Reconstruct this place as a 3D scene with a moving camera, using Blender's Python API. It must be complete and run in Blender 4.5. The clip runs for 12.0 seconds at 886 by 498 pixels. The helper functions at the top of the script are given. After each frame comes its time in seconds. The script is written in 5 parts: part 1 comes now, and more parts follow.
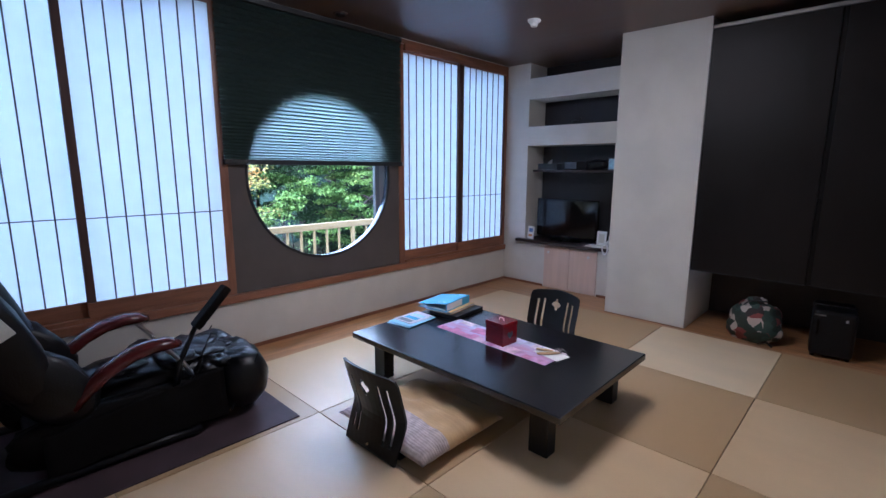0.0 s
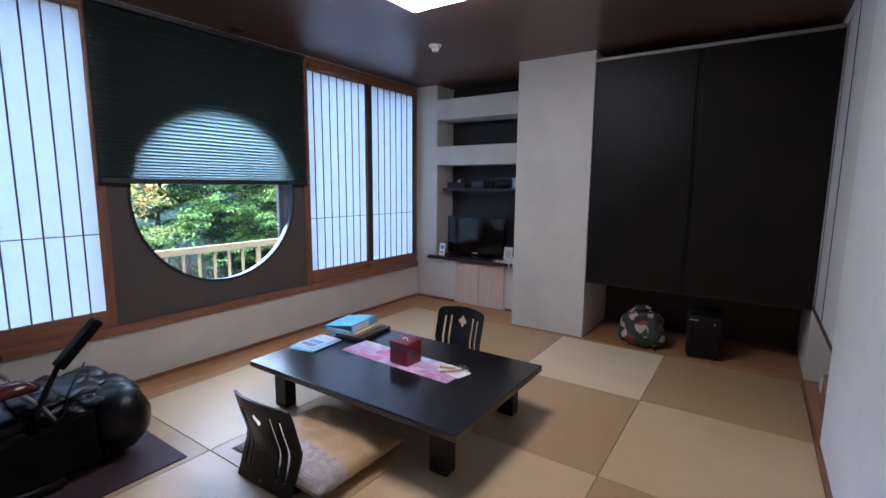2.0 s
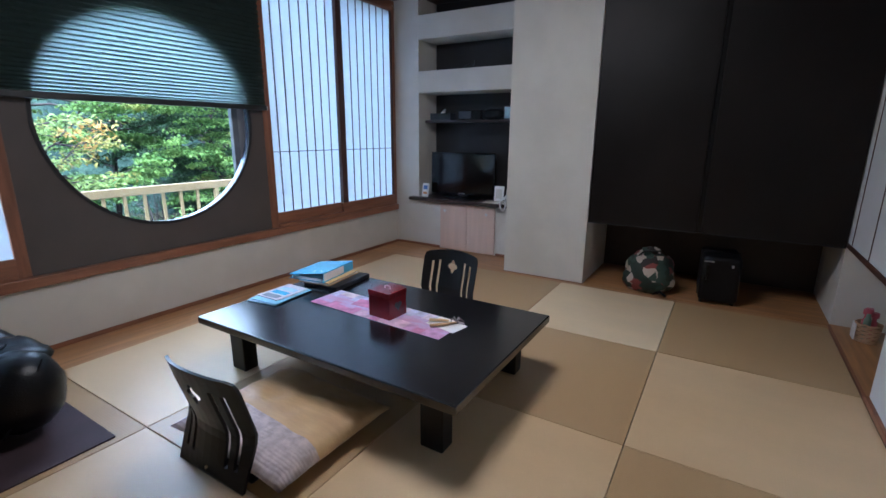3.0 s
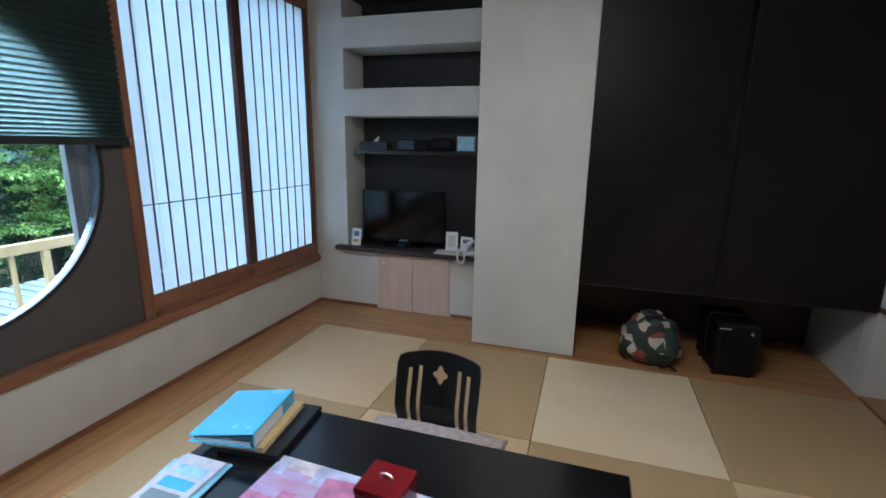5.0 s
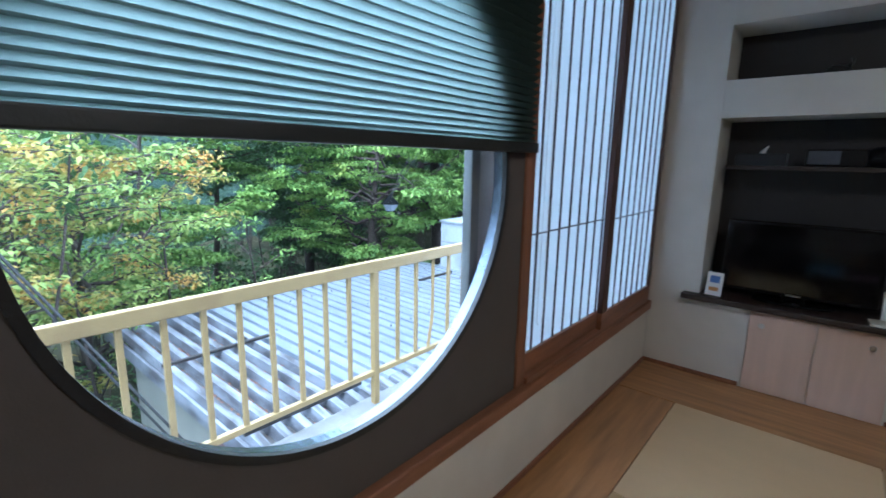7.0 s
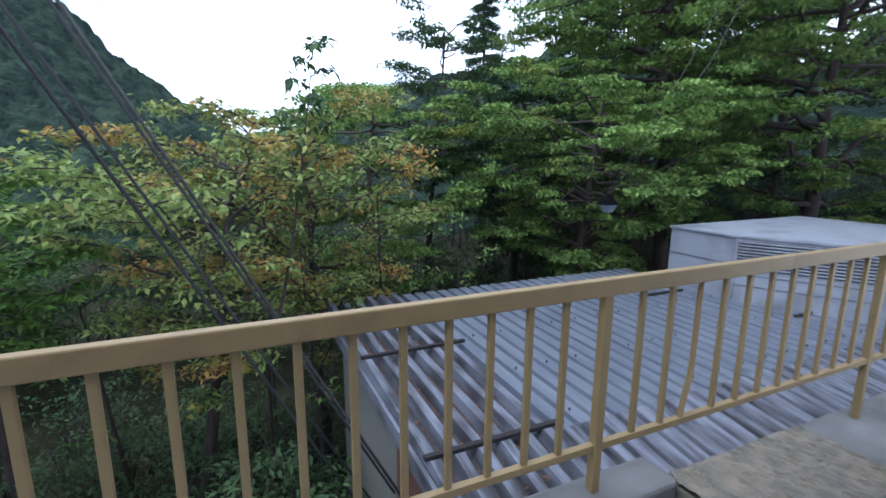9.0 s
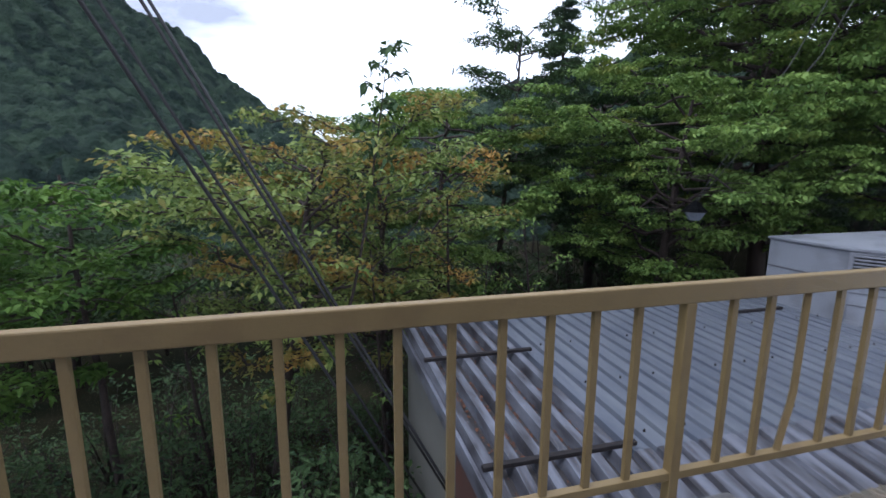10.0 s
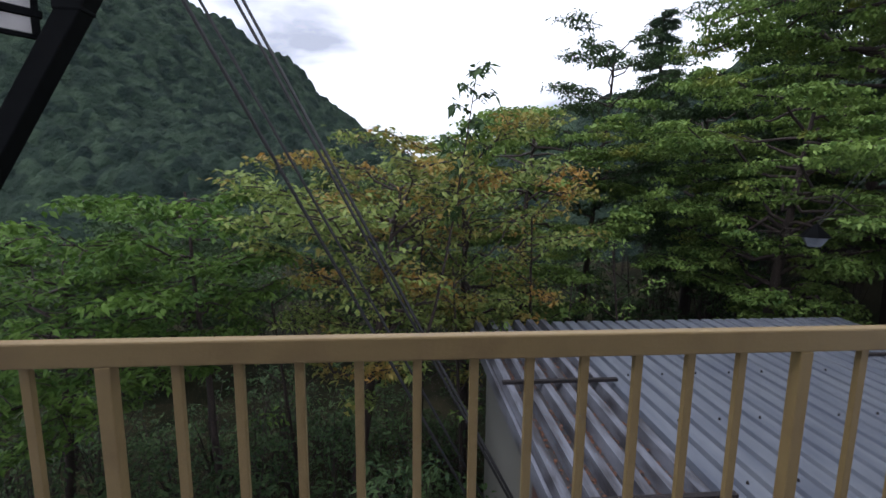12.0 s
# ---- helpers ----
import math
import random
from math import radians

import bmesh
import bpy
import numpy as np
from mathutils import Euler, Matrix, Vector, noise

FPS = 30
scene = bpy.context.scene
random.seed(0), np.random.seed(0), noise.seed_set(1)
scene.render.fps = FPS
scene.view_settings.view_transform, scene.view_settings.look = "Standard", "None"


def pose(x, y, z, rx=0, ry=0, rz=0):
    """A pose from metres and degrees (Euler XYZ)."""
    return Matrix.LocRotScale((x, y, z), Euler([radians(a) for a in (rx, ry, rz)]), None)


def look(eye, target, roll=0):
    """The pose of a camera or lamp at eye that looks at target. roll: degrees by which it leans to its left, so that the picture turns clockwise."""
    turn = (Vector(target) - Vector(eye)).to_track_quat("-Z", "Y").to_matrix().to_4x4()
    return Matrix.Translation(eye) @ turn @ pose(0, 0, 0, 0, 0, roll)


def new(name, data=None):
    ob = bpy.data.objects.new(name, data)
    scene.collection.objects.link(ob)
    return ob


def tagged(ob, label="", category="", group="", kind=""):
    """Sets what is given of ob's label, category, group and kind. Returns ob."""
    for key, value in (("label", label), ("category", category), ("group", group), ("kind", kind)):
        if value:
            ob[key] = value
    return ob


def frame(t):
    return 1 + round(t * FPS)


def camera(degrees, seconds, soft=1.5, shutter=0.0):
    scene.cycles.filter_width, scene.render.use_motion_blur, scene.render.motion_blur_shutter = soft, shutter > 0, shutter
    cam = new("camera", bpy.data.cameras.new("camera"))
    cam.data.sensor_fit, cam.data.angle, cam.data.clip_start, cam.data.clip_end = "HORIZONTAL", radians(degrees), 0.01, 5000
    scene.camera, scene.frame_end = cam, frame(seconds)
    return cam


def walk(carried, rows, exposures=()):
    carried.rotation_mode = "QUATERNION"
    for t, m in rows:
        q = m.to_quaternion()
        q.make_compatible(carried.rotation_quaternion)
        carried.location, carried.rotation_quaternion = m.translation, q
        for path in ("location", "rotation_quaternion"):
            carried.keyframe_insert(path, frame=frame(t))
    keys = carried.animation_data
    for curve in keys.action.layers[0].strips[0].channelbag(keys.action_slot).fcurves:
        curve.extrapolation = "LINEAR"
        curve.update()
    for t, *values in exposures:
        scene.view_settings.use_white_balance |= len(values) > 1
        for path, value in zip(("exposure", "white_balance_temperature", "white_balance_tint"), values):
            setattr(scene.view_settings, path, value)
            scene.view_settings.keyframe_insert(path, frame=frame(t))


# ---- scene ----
cam = camera(87.6, 12.0, 1.5, 0.25)
PATH = [
    (0, (0.005, 0.039, 1.351), (-1.354, 1.465, 1.008), 0.3),
    (0.5, (0.009, 0.047, 1.343), (-1.33, 1.5, 1.035), 0.3),
    (1, (0.009, 0.068, 1.295), (-1.255, 1.597, 1.043), 0.4),
    (1.5, (0.067, 0.095, 1.34), (-1.107, 1.699, 1.123), 0.4),
    (2, (0.11, 0.114, 1.387), (-0.998, 1.755, 1.11), 0.5),
    (2.5, (0.024, 0.24, 1.314), (-1.048, 1.883, 0.929), 0.5),
    (3, (-0.2, 0.49, 1.208), (-1.21, 2.146, 0.723), 0.4),
    (3.5, (-0.369, 0.753, 1.196), (-1.252, 2.461, 0.644), 0.4),
    (3.7, (-0.406, 0.849, 1.216), (-1.223, 2.586, 0.655), 0.5),
    (5.3, (-1.355, 1.2, 1.445), (-1.929, 3.068, 1.02), 1.0),
    (5.5, (-1.527, 1.219, 1.464), (-2.158, 3.069, 1.045), 1.3),
    (6, (-1.879, 1.338, 1.414), (-2.736, 3.103, 1.027), 1.1),
    (6.5, (-2.194, 1.41, 1.368), (-3.268, 3.056, 0.997), 1.1),
    (7, (-2.469, 1.44, 1.343), (-3.736, 2.941, 0.962), 1.1),
    (7.5, (-2.705, 1.568, 1.295), (-4.147, 2.898, 0.906), 1.0),
    (9.3, (-3.266, 1.992, 1.164), (-5.093, 2.710, 0.786), 0.4),
    (9.5, (-3.281, 2.014, 1.147), (-5.132, 2.672, 0.774), 0.4),
    (10, (-3.291, 2.036, 1.123), (-5.188, 2.557, 0.766), 0.4),
    (10.5, (-3.296, 2.046, 1.124), (-5.229, 2.445, 0.803), 0.5),
    (11, (-3.296, 2.048, 1.127), (-5.255, 2.338, 0.843), 0.6),
    (11.5, (-3.303, 2.039, 1.120), (-5.272, 2.250, 0.839), 0.6),
    (12, (-3.293, 2.045, 1.164), (-5.264, 2.215, 0.871), 0.6),
]
walk(cam, [(t, look(eye, target, roll)) for t, eye, target, roll in PATH],
     [(0, 2.5, 4600, 17), (2.5, 2.5, 4700, 13), (3.5, 2.42, 4600, 7), (5.5, 2.55, 4750, 1), (6.0, 2.53, 4800, 1), (7.0, 2.08, 4800, 5), (7.6, 1.58, 4900, 9), (9.3, -0.1, 5400, 19), (12, -0.52, 6000, 22)])
SKY = 0.24
LAMP = 4.7
LAMPCOL = (1.0, 0.80, 0.59)
CABLES = [((-6.245, 1.091, 1.6), (-6.59, 1.853, 0.0)), ((-6.958, 1.034, 1.6), (-7.156, 1.845, 0.0)), ((-6.735, 1.313, 1.6), (-6.827, 2.140, 0.0)), ((-6.990, 1.326, 1.6), (-6.797, 2.183, 0.0))]

# ---- world, sun and lamp ----
world = bpy.data.worlds.new("overcast")
scene.world = world
world.use_nodes = True
wn, wl = world.node_tree.nodes, world.node_tree.links
wn.clear()
sky = wn.new("ShaderNodeTexSky")
sky.sky_type, sky.sun_disc = "NISHITA", False
sky.sun_elevation, sky.sun_rotation = radians(66), radians(200)
wout, wbg = wn.new("ShaderNodeOutputWorld"), wn.new("ShaderNodeBackground")
wco, wno, wra, wmix = (wn.new(k) for k in ("ShaderNodeTexCoord", "ShaderNodeTexNoise", "ShaderNodeValToRGB", "ShaderNodeMix"))
wno.inputs["Scale"].default_value, wno.inputs["Detail"].default_value = 2.2, 8
wno.inputs["Roughness"].default_value = 0.55
wra.color_ramp.elements[0].position, wra.color_ramp.elements[0].color = 0.36, (3.8, 4.0, 4.3, 1)
wra.color_ramp.elements[1].position, wra.color_ramp.elements[1].color = 0.55, (11.2, 11.4, 11.7, 1)
wmix.data_type = "RGBA"
wmix.inputs["Factor"].default_value = 0.9
wmp = wn.new("ShaderNodeMapping")
wmp.inputs["Location"].default_value = (1.3, 2.7, 0.2)
wmp.inputs["Scale"].default_value = (1, 1, 2.6)
wl.new(wco.outputs["Generated"], wmp.inputs["Vector"])
wl.new(wmp.outputs["Vector"], wno.inputs["Vector"])
wl.new(wno.outputs["Fac"], wra.inputs["Fac"])
wl.new(sky.outputs["Color"], wmix.inputs["A"])
wl.new(wra.outputs["Color"], wmix.inputs["B"])
wl.new(wmix.outputs["Result"], wbg.inputs["Color"])
wl.new(wbg.outputs["Background"], wout.inputs["Surface"])
wbg.inputs["Strength"].default_value = SKY

sun = new("sun", bpy.data.lights.new("sun", "SUN"))
sun.data.energy, sun.data.angle, sun.data.color = 2.7, radians(30), (1.0, 0.97, 0.92)
sun.matrix_world = look((0, 0, 30), (-4.0, 9.6, 6.5))

# ---- materials ----
def material(name, base, rough=0.6, metal=0.0, var=0.12, scale=6.0, grain=90.0, bump=0.15, stretch=(1, 1, 1), second=None, ramp=(0.35, 0.65), spec=0.5, depth=0.01, island=0.0):
    """A principled surface with broad stains, fine grain and relief."""
    m = bpy.data.materials.new(name)
    m.use_nodes = True
    n, l = m.node_tree.nodes, m.node_tree.links
    b = n["Principled BSDF"]
    b.inputs["Roughness"].default_value, b.inputs["Metallic"].default_value = rough, metal
    b.inputs["Specular IOR Level"].default_value = spec
    co, mp = n.new("ShaderNodeTexCoord"), n.new("ShaderNodeMapping")
    mp.inputs["Scale"].default_value = stretch
    l.new(co.outputs["Object"], mp.inputs["Vector"])
    big, fine = n.new("ShaderNodeTexNoise"), n.new("ShaderNodeTexNoise")
    big.inputs["Scale"].default_value, big.inputs["Detail"].default_value = scale, 5
    fine.inputs["Scale"].default_value, fine.inputs["Detail"].default_value = grain, 3
    for t in (big, fine):
        l.new(mp.outputs["Vector"], t.inputs["Vector"])
    r = n.new("ShaderNodeValToRGB")
    lo = second or tuple(c * (1 - var) for c in base)
    hi = base if second else tuple(min(1, c * (1 + var)) for c in base)
    r.color_ramp.elements[0].position, r.color_ramp.elements[0].color = ramp[0], (*lo, 1)
    r.color_ramp.elements[1].position, r.color_ramp.elements[1].color = ramp[1], (*hi, 1)
    l.new(big.outputs["Fac"], r.inputs["Fac"])
    hsv = n.new("ShaderNodeHueSaturation")
    ma = n.new("ShaderNodeMath")
    ma.operation = "MULTIPLY_ADD"
    ma.inputs[1].default_value, ma.inputs[2].default_value = var * 1.2, 1 - var * 0.6
    l.new(fine.outputs["Fac"], ma.inputs[0])
    if island:
        geo, mi = n.new("ShaderNodeNewGeometry"), n.new("ShaderNodeMath")
        mi.operation = "MULTIPLY_ADD"
        mi.inputs[1].default_value = island
        l.new(geo.outputs["Random Per Island"], mi.inputs[0])
        l.new(ma.outputs[0], mi.inputs[2])
        l.new(mi.outputs[0], hsv.inputs["Value"])
    else:
        l.new(ma.outputs[0], hsv.inputs["Value"])
    l.new(r.outputs["Color"], hsv.inputs["Color"])
    l.new(hsv.outputs["Color"], b.inputs["Base Color"])
    bp = n.new("ShaderNodeBump")
    bp.inputs["Strength"].default_value, bp.inputs["Distance"].default_value = bump, depth
    l.new(fine.outputs["Fac"], bp.inputs["Height"])
    l.new(bp.outputs["Normal"], b.inputs["Normal"])
    rr = n.new("ShaderNodeMath")
    rr.operation = "MULTIPLY_ADD"
    rr.inputs[1].default_value, rr.inputs[2].default_value = 0.16, rough - 0.08
    l.new(big.outputs["Fac"], rr.inputs[0])
    l.new(rr.outputs[0], b.inputs["Roughness"])
    return m


def tatami_material(name, base, along):
    """Woven rush: fine ribs along one way, with slow changes of tone."""
    m = material(name, base, 0.42, var=0.035, scale=1.6, grain=60, bump=0.08, stretch=(1, 3, 1) if along else (3, 1, 1), spec=0.5)
    n, l = m.node_tree.nodes, m.node_tree.links
    wv, co, bp = n.new("ShaderNodeTexWave"), n.new("ShaderNodeTexCoord"), n.new("ShaderNodeBump")
    wv.bands_direction = "X" if along else "Y"
    wv.inputs["Scale"].default_value, wv.inputs["Distortion"].default_value = 32, 0.4
    l.new(co.outputs["Object"], wv.inputs["Vector"])
    bp.inputs["Strength"].default_value, bp.inputs["Distance"].default_value = 0.10, 0.003
    l.new(wv.outputs["Fac"], bp.inputs["Height"])
    l.new(bp.outputs["Normal"], n["Principled BSDF"].inputs["Normal"])
    return m


def sheet_material(name, front, through_colour, share, rib=0.0):
    """Thin paper or cloth that lets light through."""
    m = bpy.data.materials.new(name)
    m.use_nodes = True
    n, l = m.node_tree.nodes, m.node_tree.links
    n.clear()
    o, mx, d, t = n.new("ShaderNodeOutputMaterial"), n.new("ShaderNodeMixShader"), n.new("ShaderNodeBsdfDiffuse"), n.new("ShaderNodeBsdfTranslucent")
    co, no, hs = n.new("ShaderNodeTexCoord"), n.new("ShaderNodeTexNoise"), n.new("ShaderNodeHueSaturation")
    mp = n.new("ShaderNodeMapping")
    mp.inputs["Scale"].default_value = (1, 0.25, 1) if rib else (1, 1, 1)
    no.inputs["Scale"].default_value, no.inputs["Detail"].default_value = (38 if rib else 9), 6
    l.new(co.outputs["Object"], mp.inputs["Vector"])
    l.new(mp.outputs["Vector"], no.inputs["Vector"])
    ma = n.new("ShaderNodeMath")
    ma.operation = "MULTIPLY_ADD"
    ma.inputs[1].default_value, ma.inputs[2].default_value = (0.22, 0.87) if rib else (0.24, 0.88)
    l.new(no.outputs["Fac"], ma.inputs[0])
    l.new(ma.outputs[0], hs.inputs["Value"])
    hs.inputs["Color"].default_value = (*through_colour, 1)
    l.new(hs.outputs["Color"], t.inputs["Color"])
    d.inputs["Color"].default_value = (*front, 1)
    mx.inputs[0].default_value = share
    l.new(d.outputs[0], mx.inputs[1])
    l.new(t.outputs[0], mx.inputs[2])
    l.new(mx.outputs[0], o.inputs["Surface"])
    return m


def leaf_material(name, dark, light, tint=None, share=0.30):
    """Leaves: each its own tone, some turned, part of the light coming through."""
    m = bpy.data.materials.new(name)
    m.use_nodes = True
    n, l = m.node_tree.nodes, m.node_tree.links
    n.clear()
    o, mx, d, t = n.new("ShaderNodeOutputMaterial"), n.new("ShaderNodeMixShader"), n.new("ShaderNodeBsdfPrincipled"), n.new("ShaderNodeBsdfTranslucent")
    geo, ra = n.new("ShaderNodeNewGeometry"), n.new("ShaderNodeValToRGB")
    ra.color_ramp.elements[0].color, ra.color_ramp.elements[1].color = (*dark, 1), (*light, 1)
    cl, cn, cm, ca = (n.new(k) for k in ("ShaderNodeTexCoord", "ShaderNodeTexNoise", "ShaderNodeMapRange", "ShaderNodeMath"))
    cn.inputs["Scale"].default_value, cn.inputs["Detail"].default_value = 2.4, 2
    cm.inputs["From Min"].default_value, cm.inputs["From Max"].default_value = 0.34, 0.66
    cm.inputs["To Max"].default_value = 0.6
    ca.operation = "MULTIPLY_ADD"
    ca.inputs[1].default_value = 0.4
    l.new(cl.outputs["Object"], cn.inputs["Vector"])
    l.new(cn.outputs["Fac"], cm.inputs["Value"])
    l.new(geo.outputs["Random Per Island"], ca.inputs[0])
    l.new(cm.outputs["Result"], ca.inputs[2])
    l.new(ca.outputs[0], ra.inputs["Fac"])
    out = ra.outputs["Color"]
    if tint:
        co, no, r2, mc = n.new("ShaderNodeTexCoord"), n.new("ShaderNodeTexNoise"), n.new("ShaderNodeValToRGB"), n.new("ShaderNodeMix")
        no.inputs["Scale"].default_value, no.inputs["Detail"].default_value = tint[1], 3
        l.new(co.outputs["Object"], no.inputs["Vector"])
        r2.color_ramp.elements[0].position, r2.color_ramp.elements[1].position = tint[2], tint[2] + 0.14
        l.new(no.outputs["Fac"], r2.inputs["Fac"])
        mc.data_type = "RGBA"
        mc.inputs["B"].default_value = (*tint[0], 1)
        l.new(r2.outputs["Color"], mc.inputs["Factor"])
        l.new(out, mc.inputs["A"])
        out = mc.outputs["Result"]
    l.new(out, d.inputs["Base Color"])
    l.new(out, t.inputs["Color"])
    d.inputs["Roughness"].default_value = 0.6
    d.inputs["Specular IOR Level"].default_value = 0.2
    mx.inputs[0].default_value = share
    l.new(d.outputs[0], mx.inputs[1])
    l.new(t.outputs[0], mx.inputs[2])
    l.new(mx.outputs[0], o.inputs["Surface"])
    return m


def glow(name, colour, strength):
    m = bpy.data.materials.new(name)
    m.use_nodes = True
    b = m.node_tree.nodes["Principled BSDF"]
    b.inputs["Base Color"].default_value = (0.8, 0.8, 0.8, 1)
    b.inputs["Emission Color"].default_value = (*colour, 1)
    b.inputs["Emission Strength"].default_value = strength
    return m


def glass(name):
    m = bpy.data.materials.new(name)
    m.use_nodes = True
    n, l = m.node_tree.nodes, m.node_tree.links
    n.clear()
    o, mx, tr, gl, fr = (n.new(k) for k in ("ShaderNodeOutputMaterial", "ShaderNodeMixShader", "ShaderNodeBsdfTransparent", "ShaderNodeBsdfGlossy", "ShaderNodeLayerWeight"))
    pw = n.new("ShaderNodeMath")
    pw.operation = "POWER"
    pw.inputs[1].default_value = 4.5
    fl = n.new("ShaderNodeMath")
    fl.operation = "MULTIPLY_ADD"
    fl.inputs[1].default_value, fl.inputs[2].default_value = 0.6, 0.006
    l.new(fr.outputs["Facing"], pw.inputs[0])
    l.new(pw.outputs[0], fl.inputs[0])
    tr.inputs["Color"].default_value = (0.97, 0.985, 0.98, 1)
    gl.inputs["Roughness"].default_value = 0.02
    fr.inputs["Blend"].default_value = 0.5
    l.new(fl.outputs[0], mx.inputs[0])
    l.new(tr.outputs[0], mx.inputs[1])
    l.new(gl.outputs[0], mx.inputs[2])
    dust, haze = n.new("ShaderNodeMixShader"), n.new("ShaderNodeBsdfTranslucent")
    haze.inputs["Color"].default_value = (0.85, 0.88, 0.9, 1)
    dust.inputs[0].default_value = 0.0003
    l.new(mx.outputs[0], dust.inputs[1])
    l.new(haze.outputs[0], dust.inputs[2])
    l.new(dust.outputs[0], o.inputs["Surface"])
    return m


PLASTER = material("sand_plaster", (0.62, 0.60, 0.55), 0.85, var=0.05, scale=3, grain=260, bump=0.35, depth=0.003)
WHITEWALL = material("white_wallpaper", (0.70, 0.71, 0.72), 0.8, var=0.04, scale=3, grain=220, bump=0.2, depth=0.003)
CEDAR = material("red_brown_cedar", (0.24, 0.105, 0.055), 0.45, var=0.2, scale=5, grain=40, bump=0.1, stretch=(6, 0.6, 6))
CEDAR_UP = material("red_brown_cedar_upright", (0.22, 0.095, 0.05), 0.45, var=0.2, scale=5, grain=40, bump=0.1, stretch=(6, 6, 0.6))
BOARD_Y = material("honey_floor_board_lengthwise", (0.40, 0.208, 0.080), 0.36, var=0.2, scale=4, grain=45, bump=0.06, stretch=(7, 0.5, 7))
BOARD_X = material("honey_floor_board_crosswise", (0.40, 0.208, 0.080), 0.36, var=0.2, scale=4, grain=45, bump=0.06, stretch=(0.5, 7, 7))
# A and B: the sheen of alternating weave directions, painted as two base colours
TATAMI_A = tatami_material("rush_weave_sheen_pale", (0.635, 0.465, 0.262), True)
TATAMI_B = tatami_material("rush_weave_sheen_deep", (0.45, 0.308, 0.152), False)
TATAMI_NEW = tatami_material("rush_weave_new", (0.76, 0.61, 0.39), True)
CEILING = material("brown_ceiling_panel", (0.105, 0.06, 0.042), 0.34, var=0.12, scale=3, grain=60, bump=0.03, stretch=(0.4, 5, 1))
PANEL = material("dark_satin_panel", (0.0085, 0.0066, 0.0060), 0.44, var=0.2, scale=2, grain=120, bump=0.03, spec=0.2)
ALCOVE = material("dark_brown_alcove_board", (0.05, 0.035, 0.026), 0.5, var=0.15, scale=3, grain=90, bump=0.05)
NICHE = material("dark_niche_back", (0.020, 0.018, 0.0195), 0.55, var=0.15, scale=3, grain=90, bump=0.05)
TAUPE = material("taupe_window_panel", (0.085, 0.072, 0.066), 0.75, var=0.08, scale=4, grain=180, bump=0.15, depth=0.003)
PAPER = sheet_material("shoji_paper", (0.75, 0.77, 0.78), (0.68, 0.73, 0.77), 0.55)
LATTICE = material("dark_lattice_wood", (0.075, 0.055, 0.06), 0.55, var=0.15, stretch=(6, 6, 0.6))
STILE = material("dark_brown_stile", (0.075, 0.035, 0.025), 0.45, var=0.15, stretch=(6, 6, 0.6))
BLIND = sheet_material("green_black_pleats", (0.042, 0.050, 0.048), (0.33, 0.42, 0.40), 0.60, rib=1.0)
BLINDRAIL = material("black_blind_rail", (0.02, 0.022, 0.022), 0.4, var=0.1)
RIM = material("pale_metal_rim", (0.19, 0.225, 0.29), 0.25, 0.92, var=0.06)
BLACKRIM = material("black_rim", (0.015, 0.015, 0.016), 0.4, var=0.1)
ALU = material("aluminium_sash", (0.17, 0.18, 0.19), 0.5, 0.3, var=0.08)
GLASS = glass("clear_glass")
CHAIRBLACK = material("black_stained_bentwood", (0.006, 0.0055, 0.006), 0.38, var=0.2, scale=3, grain=150, bump=0.02, spec=0.3)
LACQUER = material("black_lacquer", (0.006, 0.0055, 0.007), 0.21, var=0.2, scale=3, grain=150, bump=0.02, spec=0.95)
GOLD_CLOTH = material("gold_cushion_cloth", (0.50, 0.33, 0.15), 0.45, var=0.12, scale=7, grain=30, bump=0.22, depth=0.008, stretch=(0.6, 2.2, 1))
MAUVE_CLOTH = material("mauve_cushion_cloth", (0.46, 0.38, 0.36), 0.7, var=0.18, scale=30, grain=220, bump=0.25, depth=0.004)
ribs, rib_co, rib_bp = (MAUVE_CLOTH.node_tree.nodes.new(k) for k in ("ShaderNodeTexWave", "ShaderNodeTexCoord", "ShaderNodeBump"))
ribs.bands_direction = "Y"
ribs.inputs["Scale"].default_value, ribs.inputs["Distortion"].default_value, ribs.inputs["Detail"].default_value = 22, 2.5, 2
rib_bp.inputs["Strength"].default_value, rib_bp.inputs["Distance"].default_value = 0.32, 0.005
MAUVE_CLOTH.node_tree.links.new(rib_co.outputs["Object"], ribs.inputs["Vector"])
MAUVE_CLOTH.node_tree.links.new(ribs.outputs["Fac"], rib_bp.inputs["Height"])
MAUVE_CLOTH.node_tree.links.new(rib_bp.outputs["Normal"], MAUVE_CLOTH.node_tree.nodes["Principled BSDF"].inputs["Normal"])
LEATHER = material("black_leather", (0.003, 0.003, 0.004), 0.37, var=0.25, scale=9, grain=140, bump=0.2, depth=0.005, spec=0.3)
DARKCLOTH = material("charcoal_plastic", (0.0045, 0.004, 0.004), 0.6, var=0.2, scale=6, grain=160, bump=0.15, spec=0.08)
ROSEWOOD = material("red_lacquered_wood", (0.085, 0.016, 0.016), 0.18, var=0.25, scale=8, grain=60, bump=0.02, stretch=(5, 1, 5))
MAT = material("plum_brown_mat", (0.05, 0.030, 0.036), 0.7, var=0.2, scale=6, grain=260, bump=0.3, depth=0.004)
CREAM_TAG = material("cream_tag", (0.62, 0.60, 0.54), 0.6, var=0.05)
REDBOX = material("red_lacquer_box", (0.17, 0.010, 0.014), 0.2, var=0.15, scale=8, bump=0.02)
SKYBLUE = material("sky_blue_card", (0.16, 0.50, 0.76), 0.25, var=0.06)
